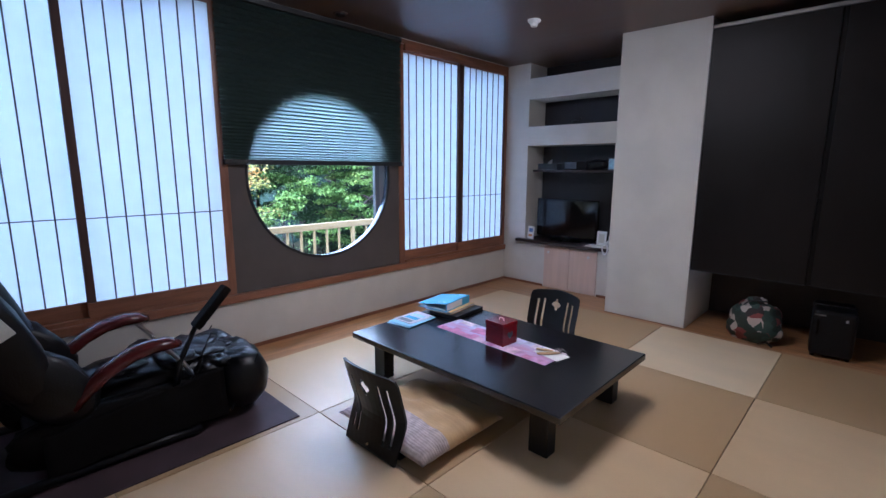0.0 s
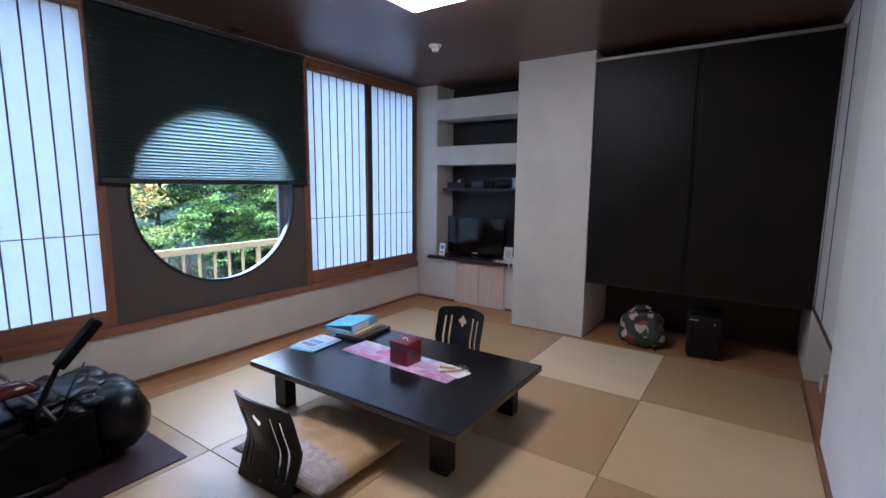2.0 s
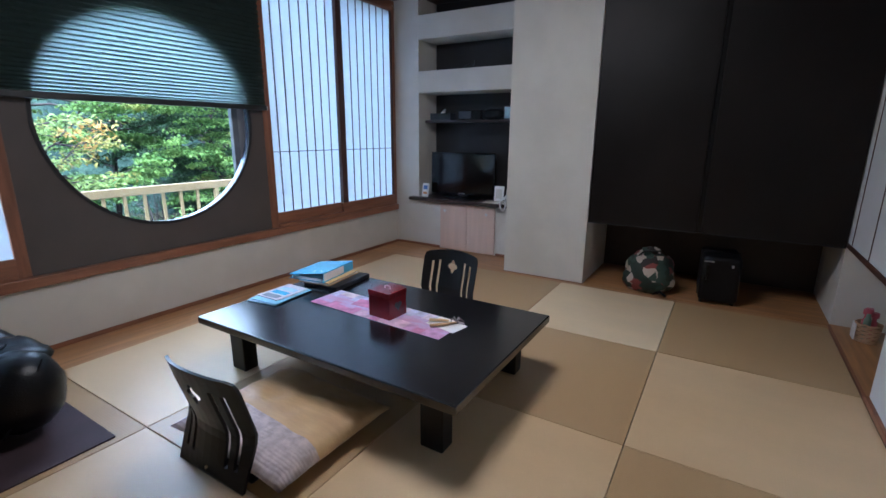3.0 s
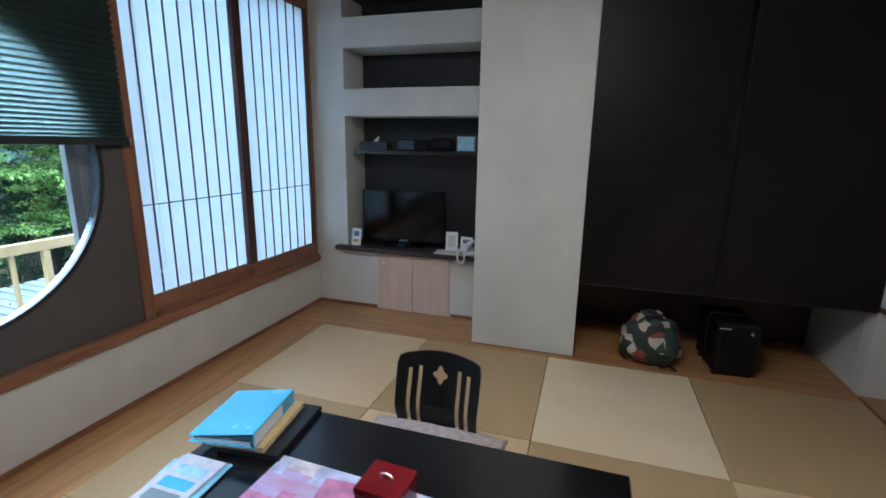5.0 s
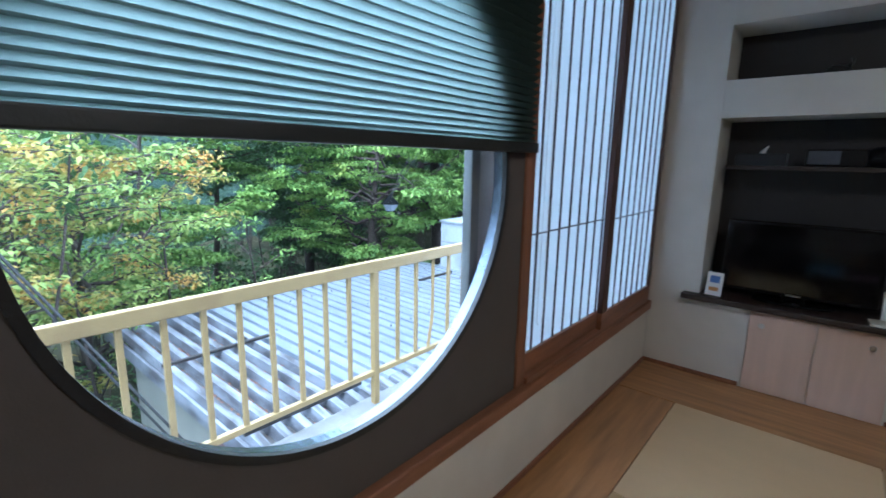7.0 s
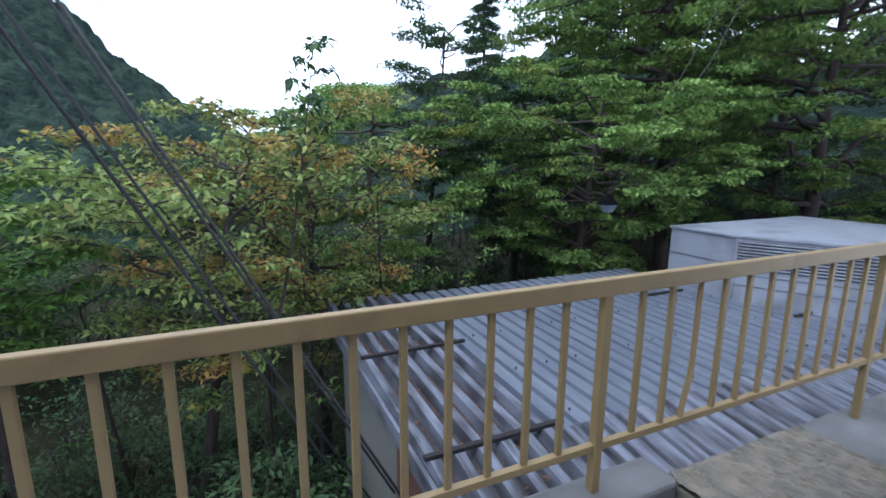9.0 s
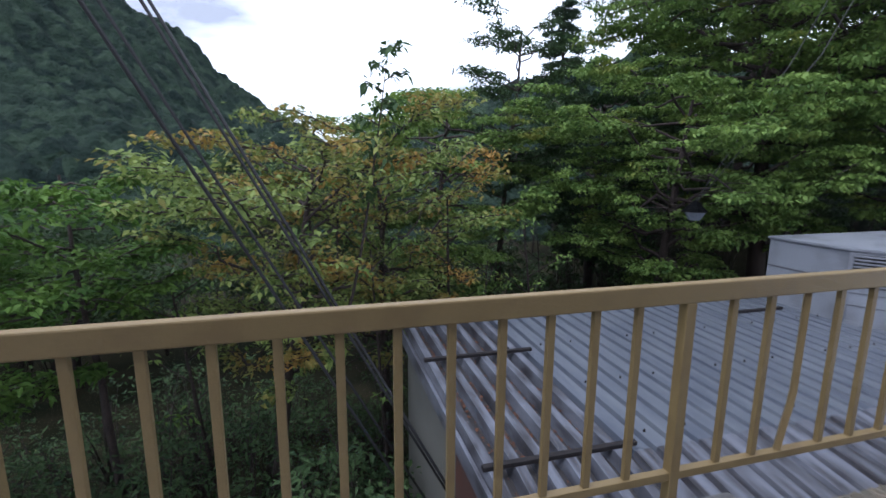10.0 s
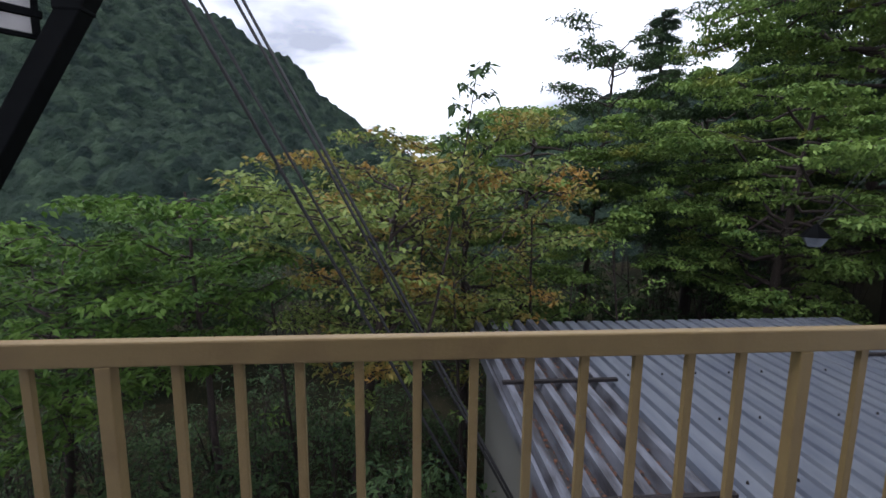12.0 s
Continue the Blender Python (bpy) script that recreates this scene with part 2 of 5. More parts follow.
BOOKLET = material("light_blue_booklet", (0.30, 0.58, 0.76), 0.3, var=0.1, scale=14)
PALEBLUE = material("pale_blue_print", (0.42, 0.66, 0.76), 0.45, var=0.22, scale=24, second=(0.30, 0.45, 0.62))
PINKPRINT = material("pink_print", (0.66, 0.56, 0.62), 0.45, var=0.2, scale=30, second=(0.45, 0.50, 0.55))
PAPERWHITE = material("white_paper", (0.80, 0.80, 0.79), 0.6, var=0.03)
MANILA = material("manila_folder", (0.58, 0.42, 0.20), 0.55, var=0.08)
BLACKCARD = material("black_folder", (0.012, 0.012, 0.014), 0.35, var=0.2)
RUNNER = material("magenta_runner", (0.52, 0.28, 0.46), 0.6, var=0.3, scale=15, grain=180, second=(0.50, 0.42, 0.66), stretch=(0.5, 1.6, 1))
SPOONWOOD = material("light_wood", (0.50, 0.33, 0.16), 0.5, var=0.1, stretch=(1, 6, 6))
GREYRIBBON = material("grey_ribbon", (0.16, 0.14, 0.15), 0.6, var=0.2)
SCREEN = material("black_screen", (0.003, 0.003, 0.0035), 0.10, var=0.02, bump=0.0, spec=0.5)
TVBODY = material("black_gloss_plastic", (0.004, 0.004, 0.0045), 0.25, var=0.1, spec=0.3)
DARKWOOD = material("dark_counter_wood", (0.035, 0.024, 0.022), 0.35, var=0.25, stretch=(0.6, 6, 6))
BIRCH = material("pale_pink_birch", (0.60, 0.45, 0.36), 0.5, var=0.06, scale=3, stretch=(6, 6, 0.5))
CHROME = material("brushed_chrome", (0.6, 0.6, 0.6), 0.3, 1.0, var=0.05)
PHONEWHITE = material("white_plastic", (0.76, 0.77, 0.76), 0.4, var=0.03)
PRINTBLUE = material("blue_print", (0.10, 0.20, 0.50), 0.5, var=0.2)
ORANGEPRINT = material("orange_print", (0.60, 0.30, 0.10), 0.5, var=0.2)
GREYBOX = material("grey_plastic", (0.16, 0.18, 0.21), 0.5, var=0.15)
RADIOGREY = material("slate_plastic", (0.06, 0.068, 0.085), 0.45, var=0.12)
RAILGREY = material("grey_metal_track", (0.30, 0.29, 0.28), 0.45, 0.5, var=0.08)
BINBLACK = material("black_bin_plastic", (0.004, 0.004, 0.005), 0.42, var=0.2, spec=0.25)
WICKER = material("wicker_cane", (0.52, 0.34, 0.20), 0.6, var=0.2)
ROSE = material("rose_plastic", (0.50, 0.10, 0.15), 0.35, var=0.1)
BOTTLEGREEN = material("green_bottle", (0.20, 0.32, 0.26), 0.3, var=0.15)
CUPBOARD = material("pale_fusuma_paper", (0.60, 0.60, 0.61), 0.8, var=0.04, scale=3, grain=200, bump=0.15, depth=0.003)
LAMPWHITE = glow("lit_lamp_shade", LAMPCOL, LAMP)
CEILPLASTIC = material("white_ceiling_plastic", (0.75, 0.74, 0.72), 0.5, var=0.03)
RAILPAINT = material("weathered_beige_paint", (0.222, 0.158, 0.066), 0.55, var=0.16, scale=8, grain=80, bump=0.15, second=(0.175, 0.118, 0.052), ramp=(0.22, 0.5))
CONCRETE = material("stained_concrete", (0.15, 0.147, 0.142), 0.85, var=0.25, scale=3, grain=60, bump=0.4, second=(0.085, 0.082, 0.078))
GRAVEL = material("mossy_gravel_concrete", (0.21, 0.175, 0.13), 0.9, var=0.35, scale=14, grain=70, bump=0.9, second=(0.12, 0.115, 0.09))
ROOFING = material("galvanised_roofing", (0.155, 0.172, 0.198), 0.42, 0.35, var=0.14, scale=3, grain=40, bump=0.06, stretch=(0.5, 3, 1), second=(0.105, 0.12, 0.152))
ROOFOLD = material("weathered_roofing", (0.15, 0.16, 0.19), 0.55, 0.25, var=0.3, scale=4, grain=30, bump=0.1, stretch=(0.5, 3, 1), second=(0.032, 0.030, 0.034))
# dirt of the old valleys, and painted shade between the wide pans
VALLEY = material("dirt_and_shade_roof_valley", (0.035, 0.033, 0.034), 0.75, 0.1, var=0.4, scale=5, grain=30, bump=0.2, second=(0.022, 0.019, 0.018))
RUSTBAR = material("dark_rusted_steel", (0.014, 0.011, 0.011), 0.7, 0.3, var=0.35, scale=14)
RUSTPANEL = material("rusted_sheet", (0.085, 0.030, 0.020), 0.7, 0.1, var=0.3, scale=3, grain=40, bump=0.2, second=(0.05, 0.03, 0.024))
SHEDWALL = material("beige_siding", (0.12, 0.12, 0.105), 0.7, var=0.12, scale=2)
UNITWHITE = material("chalky_white_cladding", (0.20, 0.215, 0.24), 0.7, var=0.2, scale=2.2, grain=30, second=(0.13, 0.135, 0.15), ramp=(0.30, 0.52))
LOUVRE = material("grey_louvre", (0.10, 0.10, 0.11), 0.6, 0.3, var=0.15)
BARK = material("dark_bark", (0.034, 0.024, 0.020), 0.9, var=0.4, scale=8, grain=50, bump=0.8, stretch=(3, 3, 0.6))
CABLE = material("black_cable", (0.008, 0.008, 0.009), 0.6, var=0.1)
STEEL = material("black_painted_steel", (0.004, 0.0045, 0.005), 0.8, var=0.2, spec=0.05)
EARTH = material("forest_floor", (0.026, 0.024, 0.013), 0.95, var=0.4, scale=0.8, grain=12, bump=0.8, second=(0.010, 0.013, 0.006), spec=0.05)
LITTER = material("fallen_leaves", (0.11, 0.045, 0.022), 0.8, var=0.4, scale=20)
LEAF_MAPLE = leaf_material("maple_leaves", (0.033, 0.083, 0.019), (0.225, 0.33, 0.076), ((0.24, 0.26, 0.05), 0.9, 0.60))
LEAF_AUTUMN = leaf_material("turning_leaves", (0.056, 0.105, 0.024), (0.275, 0.335, 0.09), ((0.33, 0.19, 0.048), 0.8, 0.505))
LEAF_BRIGHT = leaf_material("bright_leaves", (0.026, 0.075, 0.013), (0.145, 0.25, 0.045))
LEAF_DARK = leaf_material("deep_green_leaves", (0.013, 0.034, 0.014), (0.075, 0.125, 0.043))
LEAF_CONIFER = leaf_material("conifer_needles", (0.022, 0.045, 0.024), (0.05, 0.08, 0.04), share=0.2)


def wooded_material():
    """Far woods: crowns in many greens, darker between them."""
    m = material("far_woods", (0.022, 0.037, 0.028), 0.95, var=0.3, scale=0.3, grain=1.1, bump=1.0, second=(0.009, 0.018, 0.014), spec=0.1, depth=0.8)
    n, l = m.node_tree.nodes, m.node_tree.links
    b = n["Principled BSDF"]
    src = b.inputs["Base Color"].links[0].from_socket
    co, vo, sep, ra, mu = (n.new(k) for k in ("ShaderNodeTexCoord", "ShaderNodeTexVoronoi", "ShaderNodeSeparateColor", "ShaderNodeValToRGB", "ShaderNodeMix"))
    vo.inputs["Scale"].default_value = 0.36
    mu.data_type, mu.blend_type = "RGBA", "MULTIPLY"
    mu.inputs["Factor"].default_value = 1.0
    ra.color_ramp.elements[0].color, ra.color_ramp.elements[1].color = (0.55, 0.6, 0.65, 1), (1.6, 1.5, 1.25, 1)
    l.new(co.outputs["Object"], vo.inputs["Vector"])
    l.new(vo.outputs["Color"], sep.inputs["Color"])
    l.new(sep.outputs["Red"], ra.inputs["Fac"])
    l.new(src, mu.inputs["A"])
    l.new(ra.outputs["Color"], mu.inputs["B"])
    l.new(mu.outputs["Result"], b.inputs["Base Color"])
    return m


FARWOODS = wooded_material()

# ---- building helpers ----
def part(name, bm, mat, parent=None, label="", smooth=False):
    """One bmesh as one mesh object, under a thing or a part."""
    me = bpy.data.meshes.new(name)
    bm.to_mesh(me)
    bm.free()
    me.materials.append(mat)
    if smooth:
        me.polygons.foreach_set("use_smooth", [True] * len(me.polygons))
    ob = new(name, me)
    ob.parent = parent
    if label:
        tagged(ob, label)
    return ob


def raw(name, verts, faces, mat, parent=None, label="", smooth=False):
    me = bpy.data.meshes.new(name)
    me.from_pydata(verts if isinstance(verts, list) else verts.tolist(), [], faces if isinstance(faces, list) else faces.tolist())
    me.materials.append(mat)
    if smooth:
        me.polygons.foreach_set("use_smooth", [True] * len(me.polygons))
    ob = new(name, me)
    ob.parent = parent
    if label:
        tagged(ob, label)
    return ob


def thing(name, label, category, m=None, group="", kind=""):
    ob = new(name)
    ob.empty_display_size = 0.1
    if m is not None:
        ob.matrix_world = m
    return tagged(ob, label, category, group, kind)


def box(x0, x1, y0, y1, z0, z1, bevel=0.0, bm=None, turn=None, seg=2):
    one = bmesh.new()
    bmesh.ops.create_cube(one, size=1)
    for v in one.verts:
        v.co = Vector(((x0 + x1) / 2 + v.co.x * (x1 - x0), (y0 + y1) / 2 + v.co.y * (y1 - y0), (z0 + z1) / 2 + v.co.z * (z1 - z0)))
    if bevel:
        bmesh.ops.bevel(one, geom=one.edges[:], offset=bevel, segments=seg, profile=0.5, affect="EDGES")
    if turn is not None:
        bmesh.ops.transform(one, matrix=turn, verts=one.verts)
    return merged(bm, one)


def merged(bm, one):
    if bm is None:
        return one
    me = bpy.data.meshes.new("joining")
    one.to_mesh(me)
    one.free()
    bm.from_mesh(me)
    bpy.data.meshes.remove(me)
    return bm


def tube(points, radii, seg=8, bm=None, flat=1.0, caps=True):
    """A tube along points; radii one or many; flat squeezes it upright."""
    one = bmesh.new()
    pts = [Vector(p) for p in points]
    rad = radii if isinstance(radii, (list, tuple)) else [radii] * len(pts)
    rings, side = [], None
    for i, p in enumerate(pts):
        d = (pts[min(i + 1, len(pts) - 1)] - pts[max(i - 1, 0)]).normalized()
        if side is None:
            side = d.cross(Vector((0, 0, 1)) if abs(d.z) < 0.95 else Vector((1, 0, 0))).normalized()
        side = (side - d * side.dot(d)).normalized()
        up = side.cross(d)
        rings.append([one.verts.new(p + rad[i] * (side * math.cos(2 * math.pi * k / seg) + up * flat * math.sin(2 * math.pi * k / seg))) for k in range(seg)])
    for a, b in zip(rings, rings[1:]):
        for k in range(seg):
            one.faces.new((a[k], a[(k + 1) % seg], b[(k + 1) % seg], b[k]))
    if caps:
        one.faces.new(rings[0][::-1])
        one.faces.new(rings[-1])
    bmesh.ops.recalc_face_normals(one, faces=one.faces)
    return merged(bm, one)


def inside(p, poly):
    hit = False
    for (x0, y0), (x1, y1) in zip(poly, poly[1:] + poly[:1]):
        if (y0 > p[1]) != (y1 > p[1]) and p[0] < x0 + (p[1] - y0) / (y1 - y0) * (x1 - x0):
            hit = not hit
    return hit


def cutout(outline, holes, thick, shape, extra=()):
    """A sheet with an outline and holes, thick along its normal; shape(u, v, w) places it."""
    from mathutils.geometry import delaunay_2d_cdt
    pts, edges = [], []
    for ring in [outline, *holes]:
        n0 = len(pts)
        pts += ring
        edges += [(n0 + i, n0 + (i + 1) % len(ring)) for i in range(len(ring))]
    pts += [p for p in extra if inside(p, outline) and not any(inside(p, h) for h in holes)]
    vs, _, fs, *_ = delaunay_2d_cdt([Vector(p) for p in pts], edges, [], 0, 1e-5)
    keep = []
    for f in fs:
        c = sum((vs[i] for i in f), Vector((0, 0))) / len(f)
        if inside(c, outline) and not any(inside(c, h) for h in holes):
            keep.append(f)
    bm = bmesh.new()
    top = [bm.verts.new(shape(v.x, v.y, thick / 2)) for v in vs]
    low = [bm.verts.new(shape(v.x, v.y, -thick / 2)) for v in vs]
    count = {}
    for f in keep:
        bm.faces.new([top[i] for i in f])
        bm.faces.new([low[i] for i in reversed(f)])
        for a, b in zip(f, [*f[1:], f[0]]):
            count[(a, b)] = count.get((a, b), 0) + 1
    for a, b in count:
        if (b, a) not in count:
            bm.faces.new((top[b], top[a], low[a], low[b]))
    bmesh.ops.delete(bm, geom=[v for v in bm.verts if not v.link_faces], context="VERTS")
    bmesh.ops.recalc_face_normals(bm, faces=bm.faces)
    return bm


def cushion(w, d, h, wrinkle=0.012, n=26, seed=0, plump=0.42):
    """A soft filled square, thin at its corners, lying on z = 0."""
    bm = bmesh.new()
    grid = {}
    for s in (1, -1):
        for i in range(n + 1):
            for j in range(n + 1):
                u, v = 2 * i / n - 1, 2 * j / n - 1
                edge = max(0.0, (1 - u ** 4) * (1 - v ** 4))
                if edge < 1e-6 and s < 0:
                    grid[s, i, j] = grid[1, i, j]
                    continue
                pull = 1 - 0.05 * (abs(u) ** 3 * (1 - v * v) + abs(v) ** 3 * (1 - u * u))
                z = h / 2 + s * h / 2 * edge ** plump
                z += wrinkle * noise.noise(Vector((u * 3.2, v * 3.2 + seed, s))) * edge * 2
                grid[s, i, j] = bm.verts.new((u * w / 2 * pull, v * d / 2 * pull, max(z, 0.0)))
    for s in (1, -1):
        for i in range(n):
            for j in range(n):
                q = [grid[s, i, j], grid[s, i + 1, j], grid[s, i + 1, j + 1], grid[s, i, j + 1]]
                bm.faces.new(q if s > 0 else q[::-1])
    return bm


def blob(cx, cy, cz, rx, ry, rz, power=2.0, bm=None, rough=0.0, seed=0, su=28, sv=16):
    """A rounded body; a higher power makes it boxier, rough makes it lumpy."""
    one = bmesh.new()
    bmesh.ops.create_uvsphere(one, u_segments=su, v_segments=sv, radius=1)
    for v in one.verts:
        c = v.co.normalized()
        k = (abs(c.x) ** power + abs(c.y) ** power + abs(c.z) ** power) ** (-1 / power)
        k *= 1 + rough * noise.noise(Vector((c.x * 2.3 + seed, c.y * 2.3, c.z * 2.3))) + rough * 0.5 * noise.noise(c * 6 + Vector((seed, 0, 0)))
        v.co = Vector((cx + c.x * k * rx, cy + c.y * k * ry, cz + c.z * k * rz))
    return merged(bm, one)


def ring(r, n, cx=0.0, cy=0.0, start=0.0):
    return [(cx + r * math.cos(start + 2 * math.pi * k / n), cy + r * math.sin(start + 2 * math.pi * k / n)) for k in range(n)]


def structure(name, bm, mat, label="", category=""):
    return tagged(part(name, bm, mat), label, category, kind="structure")


# ---- the room's shell ----
XW, XE, YN, YP, ZC = -3.345, 0.50, 4.655, 4.22, 2.52
floor = structure("floor", box(-3.5, 1.25, -1.6, 5.1, -0.12, -0.03), EARTH, "timber sub-floor under mats and boards", "floor")
ceiling = structure("ceiling", box(-3.5, 1.25, -1.6, 5.12, ZC, ZC + 0.1), CEILING, "brown wood-grained ceiling panels with a dull shine", "ceiling")
wall_west = structure("wall_west", box(-3.5, XW, -1.6, 5.1, -0.12, 0.40), PLASTER, "off-white plaster wall below the windows", "wall")
part("header", box(-3.5, XW - 0.006, -1.6, 5.1, 2.47, ZC), PLASTER, wall_west)
part("pier", box(-3.5, XW - 0.004, -1.6, -0.42, 0.40, 2.47), PLASTER, wall_west)
part("pier", box(-3.5, XW - 0.004, 4.652, 5.1, 0.40, 2.47), PLASTER, wall_west)
wall_south = structure("wall_south", box(-3.5, 0.62, -1.72, -1.6, -0.12, ZC), WHITEWALL, "plain white papered wall", "wall")
wall_east = structure("wall_east", box(XE, XE + 0.12, -1.6, 3.18, 0.0, ZC, 0.003), WHITEWALL, "plain white papered wall with a thin wooden skirting", "wall")
part("recess_back", box(1.10, 1.2, 3.06, 4.36, 0, ZC), WHITEWALL, wall_east)
part("recess_side", box(XE + 0.12, 1.10, 3.06, 3.18, 0, 0.52), WHITEWALL, wall_east)
part("recess_end", box(XE, 1.10, 4.25, 4.36, 0, ZC, 0.003), PLASTER, wall_east)
part("alcove_side", box(XE, XE + 0.1, 4.36, 4.99, 0, ZC), PLASTER, wall_east)

# north wall with three open niches
wall_north = structure("wall_north", box(XW, -3.05, YN, 5.0, 0, ZC), PLASTER, "off-white plaster wall with three open niches", "wall")
part("wall_band", box(-3.05, -1.827, YN, 5.0, 1.612, 1.824, 0.002), PLASTER, wall_north)
part("wall_band", box(-3.05, -1.827, YN, 5.0, 2.126, 2.35, 0.002), PLASTER, wall_north)
part("wall_base", box(-3.05, -1.827, YN, 5.0, 0, 0.496), PLASTER, wall_north)
part("niche_back", box(-3.05, -1.80, 5.0, 5.1, 0.4, ZC), NICHE, wall_north, "dark back of the niches")
part("pier", box(-1.827, -1.118, YP, 5.1, 0, ZC, 0.004), PLASTER, wall_north)
wall_alcove = structure("wall_alcove", box(-1.118, XE + 0.1, 4.99, 5.1, 0, ZC), ALCOVE, "dark brown back wall of the alcove", "wall")

# boards round the mats
boards = structure("floorboards", box(XW, -3.014, -1.6, 4.165, -0.03, 0.001, 0.002), BOARD_Y, "honey-coloured wooden boards round the mats", "floorboards")
part("board", box(XW, -1.827, 4.168, YN, -0.03, 0.002, 0.002), BOARD_X, boards)
part("board", box(-1.827, XE, 4.169, 4.2195, -0.03, 0.002, 0.002), BOARD_X, boards)
part("board", box(-1.118, XE, 4.222, 4.99, -0.03, 0.003, 0.002), BOARD_X, boards)
part("board", box(XE + 0.002, 1.10, 3.182, 4.25, -0.03, 0.004, 0.002), BOARD_Y, boards)
trim = structure("baseboard", box(XW, XW + 0.012, -1.6, 4.64, 0.001, 0.028, 0.002), CEDAR, "narrow brown wooden skirting strips", "skirting")
part("strip", box(XW, -2.78, YN - 0.012, YN, 0.002, 0.028, 0.002), CEDAR, trim)
part("strip", box(-2.115, -1.827, YN - 0.012, YN, 0.002, 0.028, 0.002), CEDAR, trim)
part("strip", box(XE - 0.018, XE, -1.6, 3.18, 0.0, 0.03, 0.003), CEDAR, trim)
part("strip", box(-1.827, -1.118, YP - 0.006, YP, 0.0, 0.008, 0.002), CEDAR, trim)
part("strip", box(XE - 0.014, XE + 0.002, 3.18, 4.222, -0.02, 0.008, 0.002), CEDAR, trim)

# window timberwork
frame_1 = structure("window_frame_1", box(XW - 0.05, XW + 0.022, -0.42, 4.652, 0.376, 0.435, 0.006), CEDAR, "red-brown cedar window frame with sill, posts and head", "window frame")
part("sill_board", box(XW - 0.05, XW + 0.008, -0.42, 1.314, 0.435, 0.462, 0.003), CEDAR, frame_1)
part("sill_board", box(XW - 0.05, XW + 0.008, 3.022, 4.60, 0.435, 0.462, 0.003), CEDAR, frame_1)
for y0, y1 in ((1.316, 1.376), (2.952, 3.020), (4.585, 4.652), (-0.42, -0.36)):
    part("post", box(XW - 0.06, XW - 0.004, y0, y1, 0.436, 2.47, 0.004), CEDAR_UP, frame_1)
part("head", box(XW - 0.06, XW + 0.022, -0.42, 1.314, 2.415, 2.47, 0.004), CEDAR, frame_1)
part("head", box(XW - 0.06, XW + 0.022, 3.022, 4.583, 2.415, 2.47, 0.004), CEDAR, frame_1)
part("ceiling_strip", box(XW - 0.05, XW - 0.004, -0.42, 4.652, 2.472, 2.515, 0.003), CEDAR, frame_1)


def shoji(y0, y1, x, bars, stile):
    """A sliding paper screen with thin upright bars, the first bar's place given, and one cross bar."""
    t = thing("shoji_screen", "white paper shoji screen with thin dark upright bars", "shoji screen", pose(x, 0.0, 0.0), "shoji screens along the window wall")
    part("paper", box(-0.0015, 0.0015, y0 + 0.006, y1 - 0.003, 0.55, 2.42), PAPER, t)
    part("bottom_rail", box(-0.012, 0.016, y0, y1, 0.463, 0.553, 0.003), CEDAR, t, "red-brown bottom rail")
    part("top_rail", box(-0.012, 0.014, y0, y1, 2.405, 2.43, 0.002), CEDAR, t)
    for s0, s1 in stile:
        part("stile", box(-0.012, 0.016, s0, s1, 0.553, 2.405, 0.002), STILE, t, "dark brown stile")
    first, step, n = bars
    for k in range(n):
        y = first + step * k
        part("bar", box(0.002, 0.009, y - 0.0038, y + 0.0038, 0.553, 2.405), LATTICE, t)
    part("cross_bar", box(0.002, 0.0075, y0 + 0.004, y1 - 0.004, 1.050, 1.056), LATTICE, t)
    return t


shoji(0.498, 1.316, XW - 0.002, (0.643, 0.0975, 7), ((0.498, 0.541),))
shoji(-0.36, 0.53, XW - 0.036, (-0.262, 0.0955, 8), ((-0.36, -0.34),))
shoji(3.022, 3.85, XW - 0.036, (3.107, 0.098, 8), ((3.83, 3.85),))
shoji(3.778, 4.585, XW - 0.002, (3.955, 0.099, 6), ((3.778, 3.848), (4.558, 4.585)))

# panel with the round window
CY, CZ, CR = 2.168, 1.283, 0.668
wall_window = structure("window_wall", cutout([(1.376, 0.436), (2.952, 0.436), (2.952, 2.472), (1.376, 2.472)], [ring(CR, 96, CY, CZ)], 0.04, lambda u, v, w: (XW - 0.033 + w, u, v)), TAUPE, "taupe panel with a large round opening", "wall panel")


def hoop(r0, r1, x0, x1, n=96):
    bm = bmesh.new()
    rows = []
    for a, _ in enumerate(range(n)):
        c, s = math.cos(2 * math.pi * a / n), math.sin(2 * math.pi * a / n)
        rows.append([bm.verts.new((x, CY + r * c, CZ + r * s)) for x, r in ((x0, r0), (x1, r0), (x1, r1), (x0, r1))])
    for a in range(n):
        p, q = rows[a], rows[(a + 1) % n]
        for k in range(4):
            bm.faces.new((p[k], q[k], q[(k + 1) % 4], p[(k + 1) % 4]))
    bmesh.ops.recalc_face_normals(bm, faces=bm.faces)
    return bm


window_1 = tagged(part("window_1", hoop(CR - 0.012, CR - 0.001, XW - 0.062, XW - 0.026), RIM, smooth=False), "round window with a pale metal reveal and a thin black edge", "window", kind="structure")
part("black_edge", hoop(CR - 0.014, CR + 0.006, XW - 0.0255, XW - 0.008), BLACKRIM, window_1, "thin black edge ring")
sash = structure("window_sash", box(-3.475, -3.437, 2.735, 2.785, 0.30, 2.47, 0.004), ALU, "grey aluminium sliding sash outside the round opening", "window sash")
part("stile", box(-3.498, -3.478, 2.79, 3.02, 0.30, 2.47, 0.004), RAILGREY, sash)
part("bottom_rail", box(-3.50, -3.437, 1.30, 2.99, 0.26, 0.30, 0.003), ALU, sash)
pane = part("pane", box(-3.458, -3.454, 1.30, 2.735, 0.30, 2.47), GLASS, sash)
